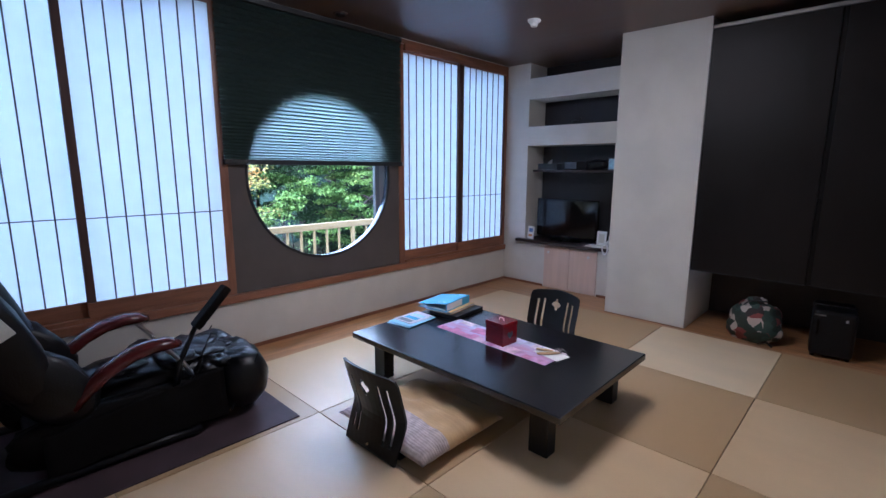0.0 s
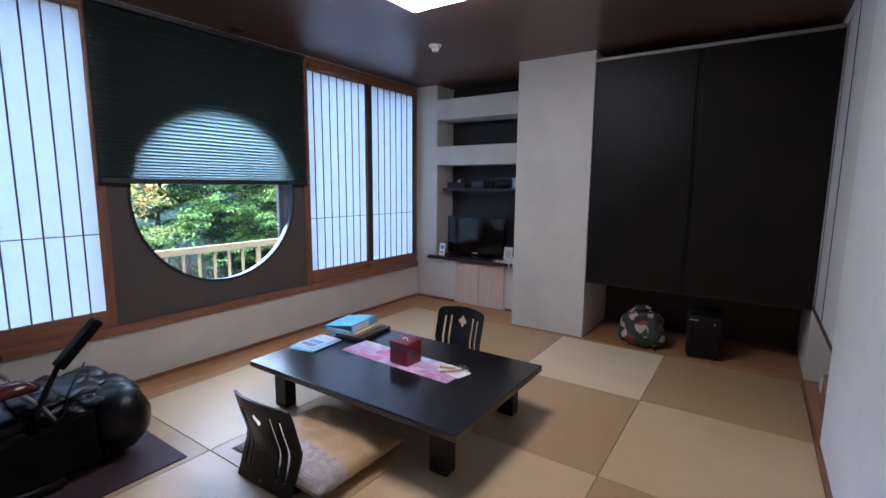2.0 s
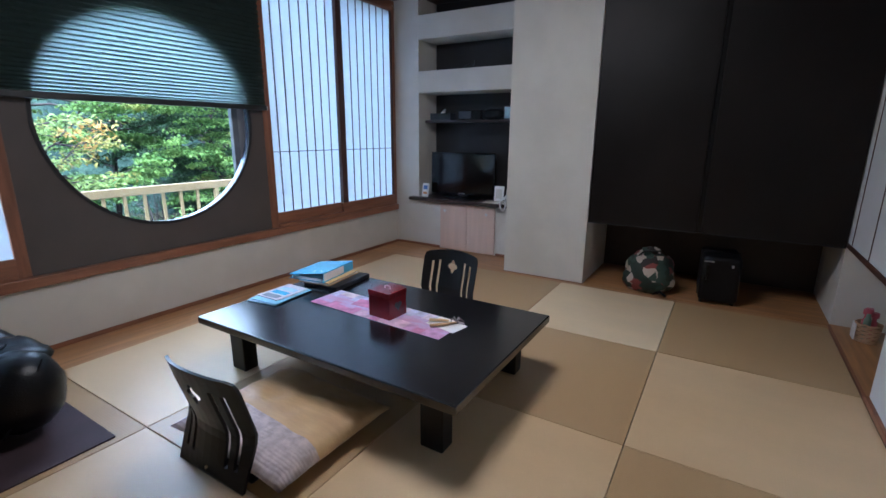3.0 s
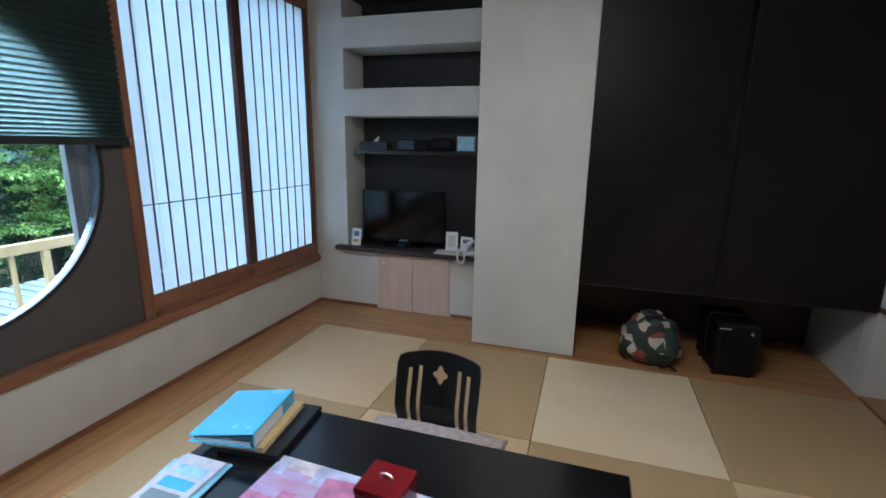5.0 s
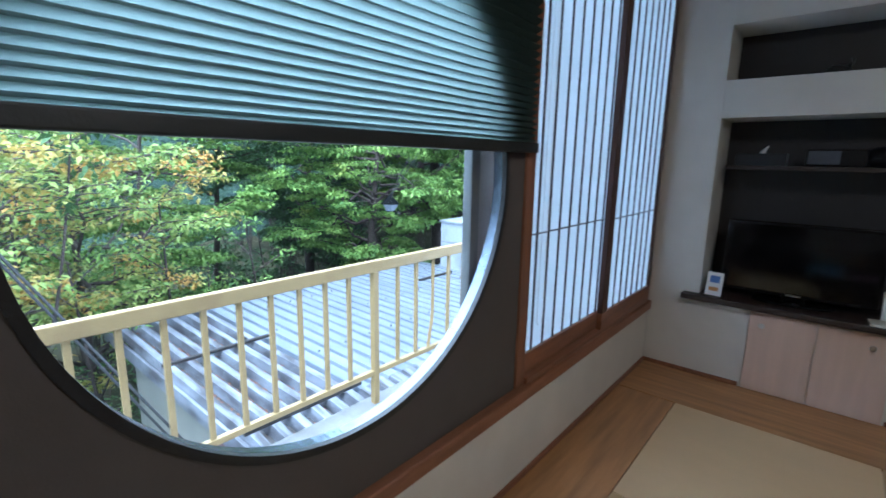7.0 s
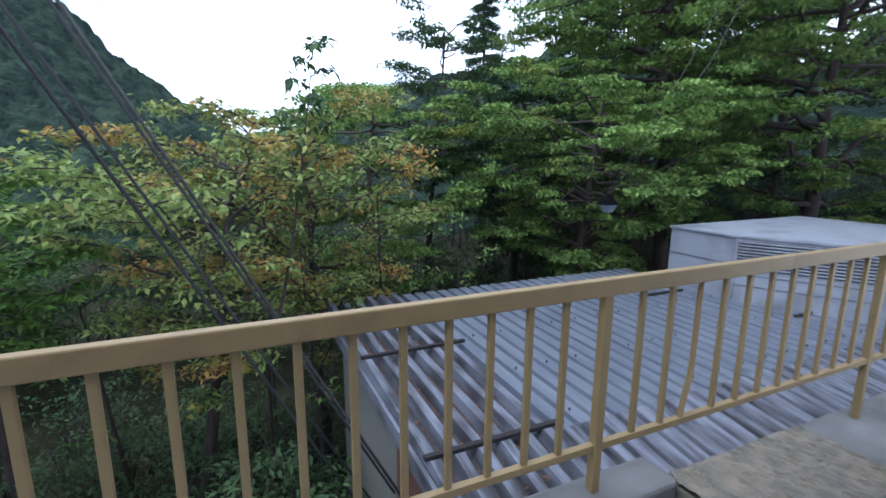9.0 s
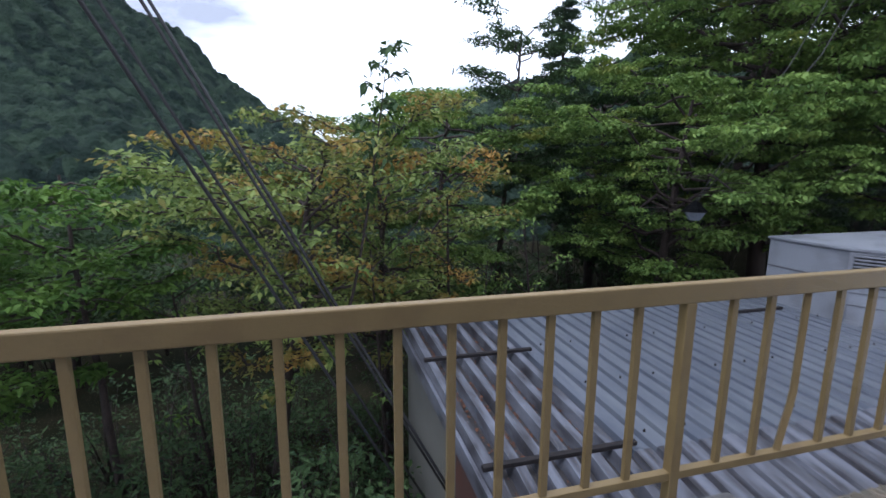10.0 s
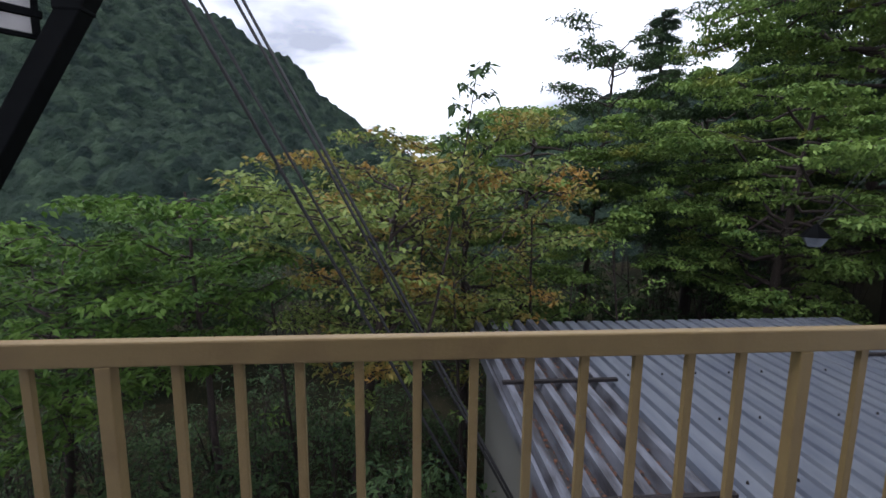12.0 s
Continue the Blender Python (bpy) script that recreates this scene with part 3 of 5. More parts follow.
pane.visible_shadow = False

# pleated blind
blind = thing("pleated_blind", "dark green pleated blind lowered half way over the round window", "blind")
by0, by1, bz0, bz1, npl = 1.345, 2.962, 1.405, 2.47, 36
zig = []
for k in range(2 * npl + 1):
    f = k / (2 * npl)
    z = bz0 + (bz1 - bz0) * (0.62 * f + 0.38 * f * f)
    x = -3.332 + (0.012 if k % 2 else -0.012)
    zig.append((x, z))
cols = 12
pv = [(x, by0 + (by1 - by0) * c / cols, z + 0.0012 * noise.noise(Vector((c * 1.7, z * 9, 0)))) for x, z in zig for c in range(cols + 1)]
pf = [(a * (cols + 1) + c, a * (cols + 1) + c + 1, (a + 1) * (cols + 1) + c + 1, (a + 1) * (cols + 1) + c) for a in range(len(zig) - 1) for c in range(cols)]
raw("pleated_cloth", pv, pf, BLIND, blind)
part("bottom_bar", box(-3.347, -3.313, by0 - 0.004, by1 + 0.004, 1.372, 1.408, 0.005), BLINDRAIL, blind)
part("head_rail", box(-3.347, -3.309, by0 - 0.004, by1 + 0.004, 2.468, 2.505, 0.004), BLINDRAIL, blind)
part("end_cap", box(-3.345, -3.313, by1 + 0.004, by1 + 0.010, 1.374, 1.406, 0.002), CHROME, blind)
loop = [(-3.325, 3.052, 2.40 - 1.68 * a / 20) for a in range(21)] + [(-3.325, 3.064, 0.685), (-3.325, 3.076, 0.682), (-3.325, 3.088, 0.69)] + [(-3.325, 3.098 - 0.022 * a / 20, 0.72 + 1.68 * a / 20) for a in range(21)]
cord_thing = tagged(part("blind_cord", tube(loop, 0.0018, 5), PHONEWHITE), "thin grey looped pull cord hanging by the screen", "blind cord")

# dark sliding panels of the alcove
track = structure("panel_track", box(-1.118, XE, 4.228, 4.262, 2.425, 2.452, 0.003), RAILGREY, "grey metal track above the dark panels", "track")
for x0, x1 in ((-1.116, -0.346), (-0.312, 0.498)):
    t = thing("sliding_panel", "tall black satin panel hung from a track before the alcove", "panel", group="dark panels of the alcove")
    part("board", box(x0, x1, 4.236, 4.258, 0.525, 2.424, 0.002), PANEL, t)
    part("lower_edge", box(x0, x1, 4.2355, 4.2595, 0.518, 0.525, 0.001), BLACKRIM, t)
    for hx in (x0 + 0.12, x1 - 0.12):
        part("hanger", box(hx - 0.02, hx + 0.02, 4.244, 4.250, 2.424, 2.44, 0.001), RAILGREY, t)
part("stile", box(-0.3458, -0.3122, 4.250, 4.274, 0.525, 2.424, 0.001), TVBODY, t)

# hanging cupboard over the recess
cup = thing("hanging_cupboard", "white papered cupboard hung above a floor recess", "cupboard")
part("carcass", box(XE + 0.022, 1.10, 3.182, 4.248, 0.525, ZC, 0.003), WHITEWALL, cup)
part("lower_rail", box(XE, XE + 0.022, 3.182, 4.248, 0.525, 0.555, 0.002), STILE, cup, "dark lower rail")
part("upper_rail", box(XE, XE + 0.022, 3.182, 4.248, 2.44, ZC, 0.002), CUPBOARD, cup)
for y0, y1 in ((3.184, 3.72), (3.726, 4.135)):
    d = part("door", box(XE + 0.004, XE + 0.020, y0, y1, 0.556, 2.438, 0.002), CUPBOARD, cup)
    part("edge", box(XE, XE + 0.004, y1 - 0.010, y1, 0.556, 2.438, 0.001), STILE, d, "dark edge strip")
part("door", box(XE + 0.004, XE + 0.020, 4.141, 4.246, 0.556, 2.438, 0.002), CUPBOARD, cup)

# ceiling fittings
lamp = thing("ceiling_lamp", "square white ceiling lamp, switched on", "ceiling lamp")
part("shade", box(-1.74, -1.10, 1.87, 2.51, 2.425, 2.505, 0.022, seg=3), LAMPWHITE, lamp, "glowing square shade")
part("base", box(-1.71, -1.13, 1.90, 2.48, 2.506, ZC, 0.003), CEILPLASTIC, lamp)


def rounded(name, label, category, x, y, layers, mat):
    t = thing(name, label, category)
    for nm, r0, r1, z0, z1, mt in layers:
        part(nm, tube([(x, y, z1), (x, y, z0 + 0.004), (x, y, z0)], [r0, r1, r1 * 0.9], 28), mt, t, smooth=False)
    return t


rounded("downlight", "round white recessed downlight, off", "downlight", -2.16, 2.175, [("trim", 0.062, 0.062, 2.508, ZC, CEILPLASTIC), ("lens", 0.030, 0.028, 2.502, 2.508, GREYBOX)], CEILPLASTIC)
rounded("smoke_detector", "small white smoke detector on the ceiling", "smoke detector", -2.19, 3.38, [("plate", 0.052, 0.050, 2.500, ZC, CEILPLASTIC), ("sensor", 0.034, 0.026, 2.468, 2.500, CEILPLASTIC)], CEILPLASTIC)
rounded("speaker", "small dark round ceiling speaker", "ceiling speaker", -3.19, 2.24, [("grille", 0.042, 0.040, 2.500, ZC, BINBLACK), ("collar", 0.055, 0.055, 2.512, ZC - 0.001, STILE)], BINBLACK)

# ---- things in the room ----
def low_table():
    t = thing("low_table", "black lacquered low table with four thick legs on the mats", "table", pose(-1.645, 2.198, 0))
    bm = box(-0.756, 0.756, -0.488, 0.488, 0.262, 0.300, 0.006, seg=3)
    part("tabletop", bm, LACQUER, t)
    for s in (-1, 1):
        part("apron", box(-0.60, 0.60, s * 0.345 - 0.012, s * 0.345 + 0.012, 0.215, 0.262, 0.002), LACQUER, t)
        for r in (-1, 1):
            part("leg", box(r * 0.595 - 0.052, r * 0.595 + 0.052, s * 0.355 - 0.04, s * 0.355 + 0.04, 0.006, 0.262, 0.006), CHAIRBLACK, t)
    return t


def slot(cx, z0, z1, w, lean=0.0):
    steps = [k / 10 for k in range(11)]
    return [(cx + w / 2 + lean * (1 - f), z0 + (z1 - z0) * f) for f in steps] + [(cx - w / 2 + lean * (1 - f), z0 + (z1 - z0) * f) for f in reversed(steps)]


def clover(cx, cz, r):
    out = []
    for k in range(32):
        a = 2 * math.pi * k / 32
        rr = r * (1 + 0.22 * math.cos(4 * a))
        out.append((cx + rr * 0.9 * math.cos(a), cz + rr * 1.08 * math.sin(a)))
    return out


def floor_chair(m):
    """A legless chair: bent plywood seat and a pierced, curved back."""
    t = thing("legless_chair", "black legless floor chair with a pierced bent-wood back", "chair", m, "floor chairs at the low table")
    w = 0.20
    outline = [(-w + 0.012, 0.0)] + [(-w + 0.012 - 0.014 * math.sin(math.pi * k / 9 * 0.5) , 0.04 * k) for k in range(1, 10)]
    outline += [(-w - 0.002, 0.385), (-w + 0.006, 0.418)]
    outline += [(-w + 0.03 + (2 * w - 0.06) * k / 12, 0.428 + 0.014 * math.sin(math.pi * k / 12)) for k in range(13)]
    outline += [(w - 0.006, 0.418), (w + 0.002, 0.385)] + [(w - 0.012 + 0.014 * math.sin(math.pi * k / 9 * 0.5), 0.04 * k) for k in range(9, 0, -1)] + [(w - 0.012, 0.0)]
    holes = [clover(0.0, 0.335, 0.034)]
    for cx in (-0.142, -0.096, 0.096, 0.142):
        holes.append(slot(cx, 0.065, 0.372 if abs(cx) < 0.12 else 0.362, 0.02))
    extra = [(-0.19 + 0.04 * i + 0.0011 * j, 0.02 + 0.035 * j) for i in range(11) for j in range(12)]

    def bent(u, v, o):
        back = 0.066 * (u / 0.2) ** 2 * (0.3 + 0.7 * min(1.0, v / 0.2))
        k = 0.5 + 0.5 * math.tanh((v - 0.18) / 0.05)
        lean = k * (-0.022 - 0.26 * (v - 0.18)) + (1 - k) * (-0.022 - 0.19 * (0.18 - v))
        return (u, lean + 0.7 * back + o, v)

    part("backrest", cutout(outline, holes, 0.012, bent, extra), CHAIRBLACK, t, smooth=False)
    part("seat", box(-0.17, 0.17, 0.0, 0.33, 0.0, 0.014, 0.005), CHAIRBLACK, t)
    part("stud", tube([(0.0, -0.045, 0.04), (0.0, -0.060, 0.04)], 0.006, 12), MANILA, t, "small brass stud")
    return t


def floor_cushion(m, label):
    t = thing("floor_cushion", label, "cushion", m, "cushions on the floor chairs")
    bm = cushion(0.65, 0.58, 0.105, 0.010)
    part("cover", bm, GOLD_CLOTH, t, smooth=True)
    c2 = cushion(0.655, 0.585, 0.107, 0.010)
    bmesh.ops.bisect_plane(c2, geom=c2.verts[:] + c2.edges[:] + c2.faces[:], plane_co=(0.0, -0.085, 0.05), plane_no=(0.06, 1.0, 0), clear_outer=True)
    bmesh.ops.translate(c2, vec=(0, 0, 0.0015), verts=c2.verts)
    part("end_band", c2, MAUVE_CLOTH, t, "mottled mauve end band", smooth=True)
    return t


low_table()
floor_chair(pose(-1.655, 1.315, 0.004, 0, 0, 0))
floor_cushion(pose(-1.625, 1.588, 0.019, 0, 0, -1), "gold cloth floor cushion with a mauve end on a chair")
floor_chair(pose(-1.70, 3.015, 0.004, 0, 0, 180))
floor_cushion(pose(-1.69, 2.77, 0.019, 0, 0, 180), "mauve and gold floor cushion half under the table")

# things on the table
TT = 0.3005
runner = thing("table_runner", "magenta and lilac paper runner on the black table", "table runner", pose(-1.645, 2.262, TT, 0, 0, -2.5))
part("sheet", box(-0.43, 0.43, -0.115, 0.115, 0, 0.0018), RUNNER, runner)
cols_r = [(0.62, 0.54, 0.66), (0.50, 0.50, 0.68), (0.68, 0.58, 0.64), (0.50, 0.20, 0.36), (0.50, 0.28, 0.48), (0.62, 0.42, 0.54)]
mats_r = [material("runner_print_tone", c, 0.6, var=0.28, scale=16, grain=200) for c in cols_r]
rng = random.Random(4)
for k in range(16):
    x0 = -0.43 + 0.86 * k / 16
    for j in range(2):
        lo, hi = (-0.115, -0.115 + rng.uniform(0.04, 0.09)) if j == 0 else (0.115 - rng.uniform(0.05, 0.10), 0.115)
        part("printed_patch", box(x0, x0 + 0.86 / 16, lo, hi, 0.0018, 0.0021), mats_r[rng.randrange(3) + (3 if j == 0 else 0)], runner)
rb = thing("lidded_box", "glossy red lacquer cube box with a dark knob", "box", pose(-1.602, 2.248, TT + 0.0025, 0, 0, -4))
part("body", box(-0.070, 0.070, -0.066, 0.066, 0.0, 0.112, 0.003), REDBOX, rb)
part("lid", box(-0.072, 0.072, -0.068, 0.068, 0.113, 0.138, 0.003), REDBOX, rb)
part("knob", tube([(-0.018, 0, 0.138), (-0.016, 0, 0.150), (0, 0, 0.155), (0.016, 0, 0.150), (0.018, 0, 0.138)], 0.0035, 8), CHROME, rb, "small metal loop handle")
part("heart_cutout", cutout([(0.026 * math.sin(a) ** 3, 0.0016 * (13 * math.cos(a) - 5 * math.cos(2 * a) - 2 * math.cos(3 * a) - math.cos(4 * a))) for a in [2 * math.pi * k / 28 for k in range(28)]], [], 0.002, lambda u, v, w: (0.0705 + w, u, 0.064 + v)), BLACKRIM, rb, "dark heart-shaped cut-out")
rcard = thing("red_card", "flat dark red card on the runner", "card", pose(-1.78, 2.30, TT + 0.0025, 0, 0, 4))
part("sheet", box(-0.08, 0.08, -0.045, 0.045, 0, 0.002, 0.0005), mats_r[3], rcard)
wcard = thing("paper_card", "plain white paper card on the runner", "card", pose(-1.275, 2.29, TT + 0.0025, 0, 0, -12))
part("sheet", box(-0.09, 0.09, -0.055, 0.055, 0, 0.0015), PAPERWHITE, wcard)
keys = thing("wooden_key_tags", "two pale wooden key tags tied with a grey ribbon", "key tags", pose(-1.30, 2.29, TT + 0.0045))
for a, b in ((-0.025, 12), (0.018, -18)):
    part("tag", tube([(a + 0.045, 0.03, 0.008), (a, 0.0 + b / 900, 0.007), (a - 0.045, -0.03 + b / 500, 0.007)], [0.008, 0.013, 0.011], 10, flat=0.5), SPOONWOOD, keys, smooth=True)
for k in range(5):
    a = k * 1.26
    part("ribbon_loop", tube([(0.055, 0.04, 0.008), (0.055 + 0.02 * math.cos(a), 0.04 + 0.02 * math.sin(a), 0.026), (0.06 + 0.036 * math.cos(a + 0.3), 0.045 + 0.034 * math.sin(a + 0.3), 0.012)], 0.0045, 6, flat=0.4), GREYRIBBON, keys)

bf = thing("black_folder", "black folder under the binders", "folder", pose(-2.205, 2.51, TT, 0, 0, 5))
part("cover", box(-0.125, 0.125, -0.165, 0.165, 0, 0.026, 0.004), BLACKCARD, bf)
mf = thing("manila_folder", "thick tan paper folder on the black folder", "folder", pose(-2.255, 2.49, TT + 0.0265, 0, 0, 7))
part("cover", box(-0.115, 0.115, -0.155, 0.155, 0, 0.004, 0.001), MANILA, mf)
part("paper_block", box(-0.110, 0.108, -0.150, 0.150, 0.004, 0.016), PAPERWHITE, mf)
part("cover", box(-0.115, 0.115, -0.155, 0.155, 0.016, 0.020, 0.001), MANILA, mf)
rbd = thing("ring_binder", "sky-blue ring binder with a white spine label", "binder", pose(-2.30, 2.47, TT + 0.047, 0, 0, 9))
part("cover", box(-0.125, 0.125, -0.155, 0.155, 0, 0.003, 0.001), SKYBLUE, rbd)
part("paper_block", box(-0.105, 0.110, -0.148, 0.148, 0.003, 0.018), PAPERWHITE, rbd)
wedge = box(-0.125, 0.125, -0.155, 0.155, 0.056, 0.059, 0.001)
for v in wedge.verts:
    v.co.z -= (0.125 - v.co.x) * 0.13
part("cover", wedge, SKYBLUE, rbd)
part("spine", box(0.1255, 0.1295, -0.155, 0.155, 0, 0.060, 0.001), SKYBLUE, rbd)
part("spine_label", box(0.1295, 0.1305, -0.15, 0.05, 0.008, 0.052), PAPERWHITE, rbd, "white spine label")
for y in (-0.05, 0.05):
    part("ring", tube([(0.09 + 0.018 * math.cos(a), y, 0.018 + 0.014 * math.sin(a)) for a in [0.3 * k for k in range(11)]], 0.0016, 6), CHROME, rbd)
for k, (mt, dx, dy, rz, nm) in enumerate(((PALEBLUE, -0.012, -0.01, 9, "pale blue printed leaflet on the table"), (BOOKLET, 0.0, 0.0, 4, "light blue booklet on the table"), (PINKPRINT, -0.01, 0.02, 0, "pink and grey printed leaflet"))):
    b = thing("leaflet", nm, "leaflet", pose(-2.29 + dx, 2.145 + dy, TT + 0.0061 * k, 0, 0, rz), "leaflets on the table")
    s = 0.85 if k == 2 else 1
    part("page_block", box(-0.10 * s, 0.10 * s, -0.135 * s, 0.135 * s, 0, 0.005, 0.001), mt, b)
    if k == 2:
        for i in range(3):
            part("picture", box(-0.06, 0.06, -0.10 + 0.06 * i, -0.055 + 0.06 * i, 0.005, 0.0056), [GREYBOX, SKYBLUE, PALEBLUE][i], b)


def massage_chair():
    t = thing("massage_chair", "black leather reclining massage chair with red lacquered armrests", "massage chair", pose(-2.725, 0.62, 0.012, 0, 0, 0))
    for s in (-1, 1):
        arm = [(s * 0.285, -0.34, 0.30), (s * 0.285, -0.28, 0.372), (s * 0.285, -0.20, 0.435), (s * 0.282, -0.11, 0.478), (s * 0.28, -0.02, 0.494), (s * 0.278, 0.05, 0.490), (s * 0.276, 0.098, 0.474)]
        part("armrest", tube(arm, [0.036, 0.048, 0.054, 0.055, 0.054, 0.050, 0.028], 16, flat=0.62), ROSEWOOD, t, "red-brown lacquered armrest", True)
        part("arm_bracket", tube([(s * 0.28, 0.03, 0.47), (s * 0.275, 0.10, 0.38), (s * 0.27, 0.14, 0.30)], 0.022, 8, flat=0.5), CHROME, t, "grey metal bracket")
        side = blob(s * 0.25, -0.06, 0.155, 0.055, 0.50, 0.125, 3.6, rough=0.07, seed=s)
        part("side_panel", side, DARKCLOTH, t, smooth=True)
        part("calf_bolster", blob(s * 0.205 + 0.02, 0.40, 0.185, 0.150, 0.142, 0.160, 2.3, rough=0.05, seed=3 + s), LEATHER, t, "rounded black calf bolster", True)
        part("skid", tube([(s * 0.33, -0.70, 0.03), (s * 0.33, -0.1, 0.032), (s * 0.345, 0.14, 0.03)], 0.026, 10, flat=0.8), BINBLACK, t, "black floor skid", True)
        part("seam", tube([(s * 0.33, 0.30, 0.06), (s * 0.355, 0.40, 0.22), (s * 0.33, 0.46, 0.33)], 0.004, 6), BINBLACK, t)
    part("seat", blob(0, 0.05, 0.27, 0.235, 0.36, 0.085, 3.0, rough=0.10, seed=6), LEATHER, t, smooth=True)
    part("leg_rest", blob(0, 0.40, 0.23, 0.17, 0.17, 0.09, 2.6, rough=0.14, seed=7), LEATHER, t, smooth=True)
    bk = blob(0, 0, 0, 0.29, 0.10, 0.50, 3.0, rough=0.07, seed=9)
    bmesh.ops.transform(bk, matrix=pose(0, -0.625, 0.74, 22, 0, 0), verts=bk.verts)
    part("backrest", bk, LEATHER, t, smooth=True)
    for s in (-1, 1):
        wg = blob(0, 0, 0, 0.075, 0.115, 0.40, 2.6, rough=0.08, seed=12 + s)
        bmesh.ops.transform(wg, matrix=pose(s * 0.27, -0.585, 0.72, 24, 0, 0), verts=wg.verts)
        part("side_wing", wg, LEATHER, t, smooth=True)
        lw = blob(0, 0, 0, 0.06, 0.12, 0.20, 2.4, rough=0.12, seed=22 + s)
        bmesh.ops.transform(lw, matrix=pose(s * 0.265, -0.40, 0.40, 34, 0, 0), verts=lw.verts)
        part("hip_bolster", lw, LEATHER, t, smooth=True)
    drape = bmesh.new()
    bmesh.ops.create_grid(drape, x_segments=22, y_segments=10, size=0.5)
    for v in drape.verts:
        u, w = v.co.x + 0.5, v.co.y + 0.5
        top = 0.23 + 0.08 * u
        v.co = Vector((0.318 + 0.03 * (1 - w) + 0.012 * noise.noise(Vector((u * 9, w * 3, 4))), -0.46 + 0.74 * u, 0.06 + (top - 0.06) * w + 0.02 * noise.noise(Vector((u * 5, w * 2, 8)))))
    bmesh.ops.solidify(drape, geom=drape.faces[:], thickness=0.006)
    part("side_drape", drape, DARKCLOTH, t, "dark brown cloth draped over the side", True)
    for k, (fx, fy, fz, fr) in enumerate(((0.10, 0.12, 0.345, 0.3), (-0.12, 0.06, 0.34, 0.35), (0.02, -0.10, 0.335, 0.4), (0.0, 0.33, 0.30, 0.45), (0.16, 0.27, 0.30, 0.4))):
        part("cover_fold", blob(fx, fy, fz, 0.13, 0.10, 0.038, 2.2, rough=fr, seed=30 + k, su=34, sv=20), LEATHER, t, smooth=True)
    part("footwell", box(-0.2, 0.2, -0.5, 0.4, 0.03, 0.14, 0.02), BINBLACK, t)
    part("fabric_fold", blob(0.0, 0.20, 0.335, 0.20, 0.17, 0.035, 2.2, rough=0.35, seed=21), LEATHER, t, "crumpled dark leg cover", True)
    part("tag", box(0.338, 0.347, -0.035, 0.035, -0.04, 0.04, 0.002, turn=pose(0, -0.535, 0.715, 30, 0, 0)), CREAM_TAG, t, "small pale paper tag")
    stem = part("remote_stand", tube([(0.285, 0.06, 0.25), (0.288, 0.085, 0.38), (0.285, 0.172, 0.545)], [0.018, 0.014, 0.012], 10), BINBLACK, t, "black gooseneck holding the remote", True)
    rem = box(-0.038, 0.038, -0.020, 0.020, -0.12, 0.13, 0.012, turn=pose(0.285, 0.252, 0.628, -43, 0, 0), seg=3)
    part("remote", rem, DARKCLOTH, stem, "long black remote control")
    part("cable", tube([(0.30, 0.24, 0.50), (0.315, 0.19, 0.42), (0.31, 0.17, 0.33), (0.30, 0.12, 0.27)], 0.004, 6), CABLE, stem)
    return t


rug = thing("floor_mat", "plum-brown rectangular mat under the massage chair", "mat", pose(0, 0, 0.0))
part("mat", box(-3.12, -2.175, -1.0, 1.195, 0.004, 0.012, 0.003), MAT, rug)
massage_chair()

# television niche
counter = thing("counter", "dark wooden counter board across the niche", "counter")
part("board", box(-3.14, -1.829, 4.585, 4.998, 0.507, 0.541, 0.005), DARKWOOD, counter)
shelf = thing("shelf", "dark wooden shelf across the upper niche", "shelf")
part("board", box(-3.01, -1.829, 4.715, 4.998, 1.318, 1.342, 0.003), DARKWOOD, shelf)
tv = thing("television", "flat black television, off, on the counter", "television", pose(-2.585, 4.79, 0.5415, 0, 0, 2))
part("screen", box(-0.350, 0.350, -0.021, -0.018, 0.062, 0.455), SCREEN, tv)
part("bezel", box(-0.372, 0.372, -0.017, 0.022, 0.04, 0.474, 0.006), TVBODY, tv)
part("rear_housing", box(-0.25, 0.25, 0.022, 0.06, 0.09, 0.36, 0.015), TVBODY, tv)
part("neck", box(-0.06, 0.06, 0.0, 0.03, 0.008, 0.06, 0.006), TVBODY, tv)
part("foot", blob(0, 0.0, 0.008, 0.20, 0.10, 0.008, 3), TVBODY, tv, smooth=True)
part("badge", box(-0.035, 0.035, -0.0225, -0.017, 0.047, 0.055), CHROME, tv, "small silver badge bar")
cab = thing("wall_cabinet", "low wall cabinet with two pale pink wooden doors", "cabinet")
for x0, x1, kx in ((-2.764, -2.449, -2.70), (-2.445, -2.128, -2.215)):
    d = part("door", box(x0, x1, YN - 0.020, YN - 0.001, 0.006, 0.494, 0.003), BIRCH, cab)
    part("knob", tube([(kx, YN - 0.020, 0.42), (kx, YN - 0.032, 0.42), (kx, YN - 0.040, 0.42)], [0.008, 0.009, 0.016], 14), CHROME, d, "round metal knob")


def stand_card(x, y, z, w, h, marks, rz, label):
    c = thing("standing_card", label, "card", pose(x, y, z, 0, 0, rz), "cards on the counter")
    part("card", box(-w / 2, w / 2, -0.004, 0.004, 0, h, 0.001, turn=pose(0, 0, 0, -10, 0, 0)), PAPERWHITE, c)
    for z0, z1, mt in marks:
        part("print", box(-w * 0.3, w * 0.3, -0.0055, -0.0042, z0 * h, z1 * h, turn=pose(0, 0, 0, -10, 0, 0)), mt, c)
    return c


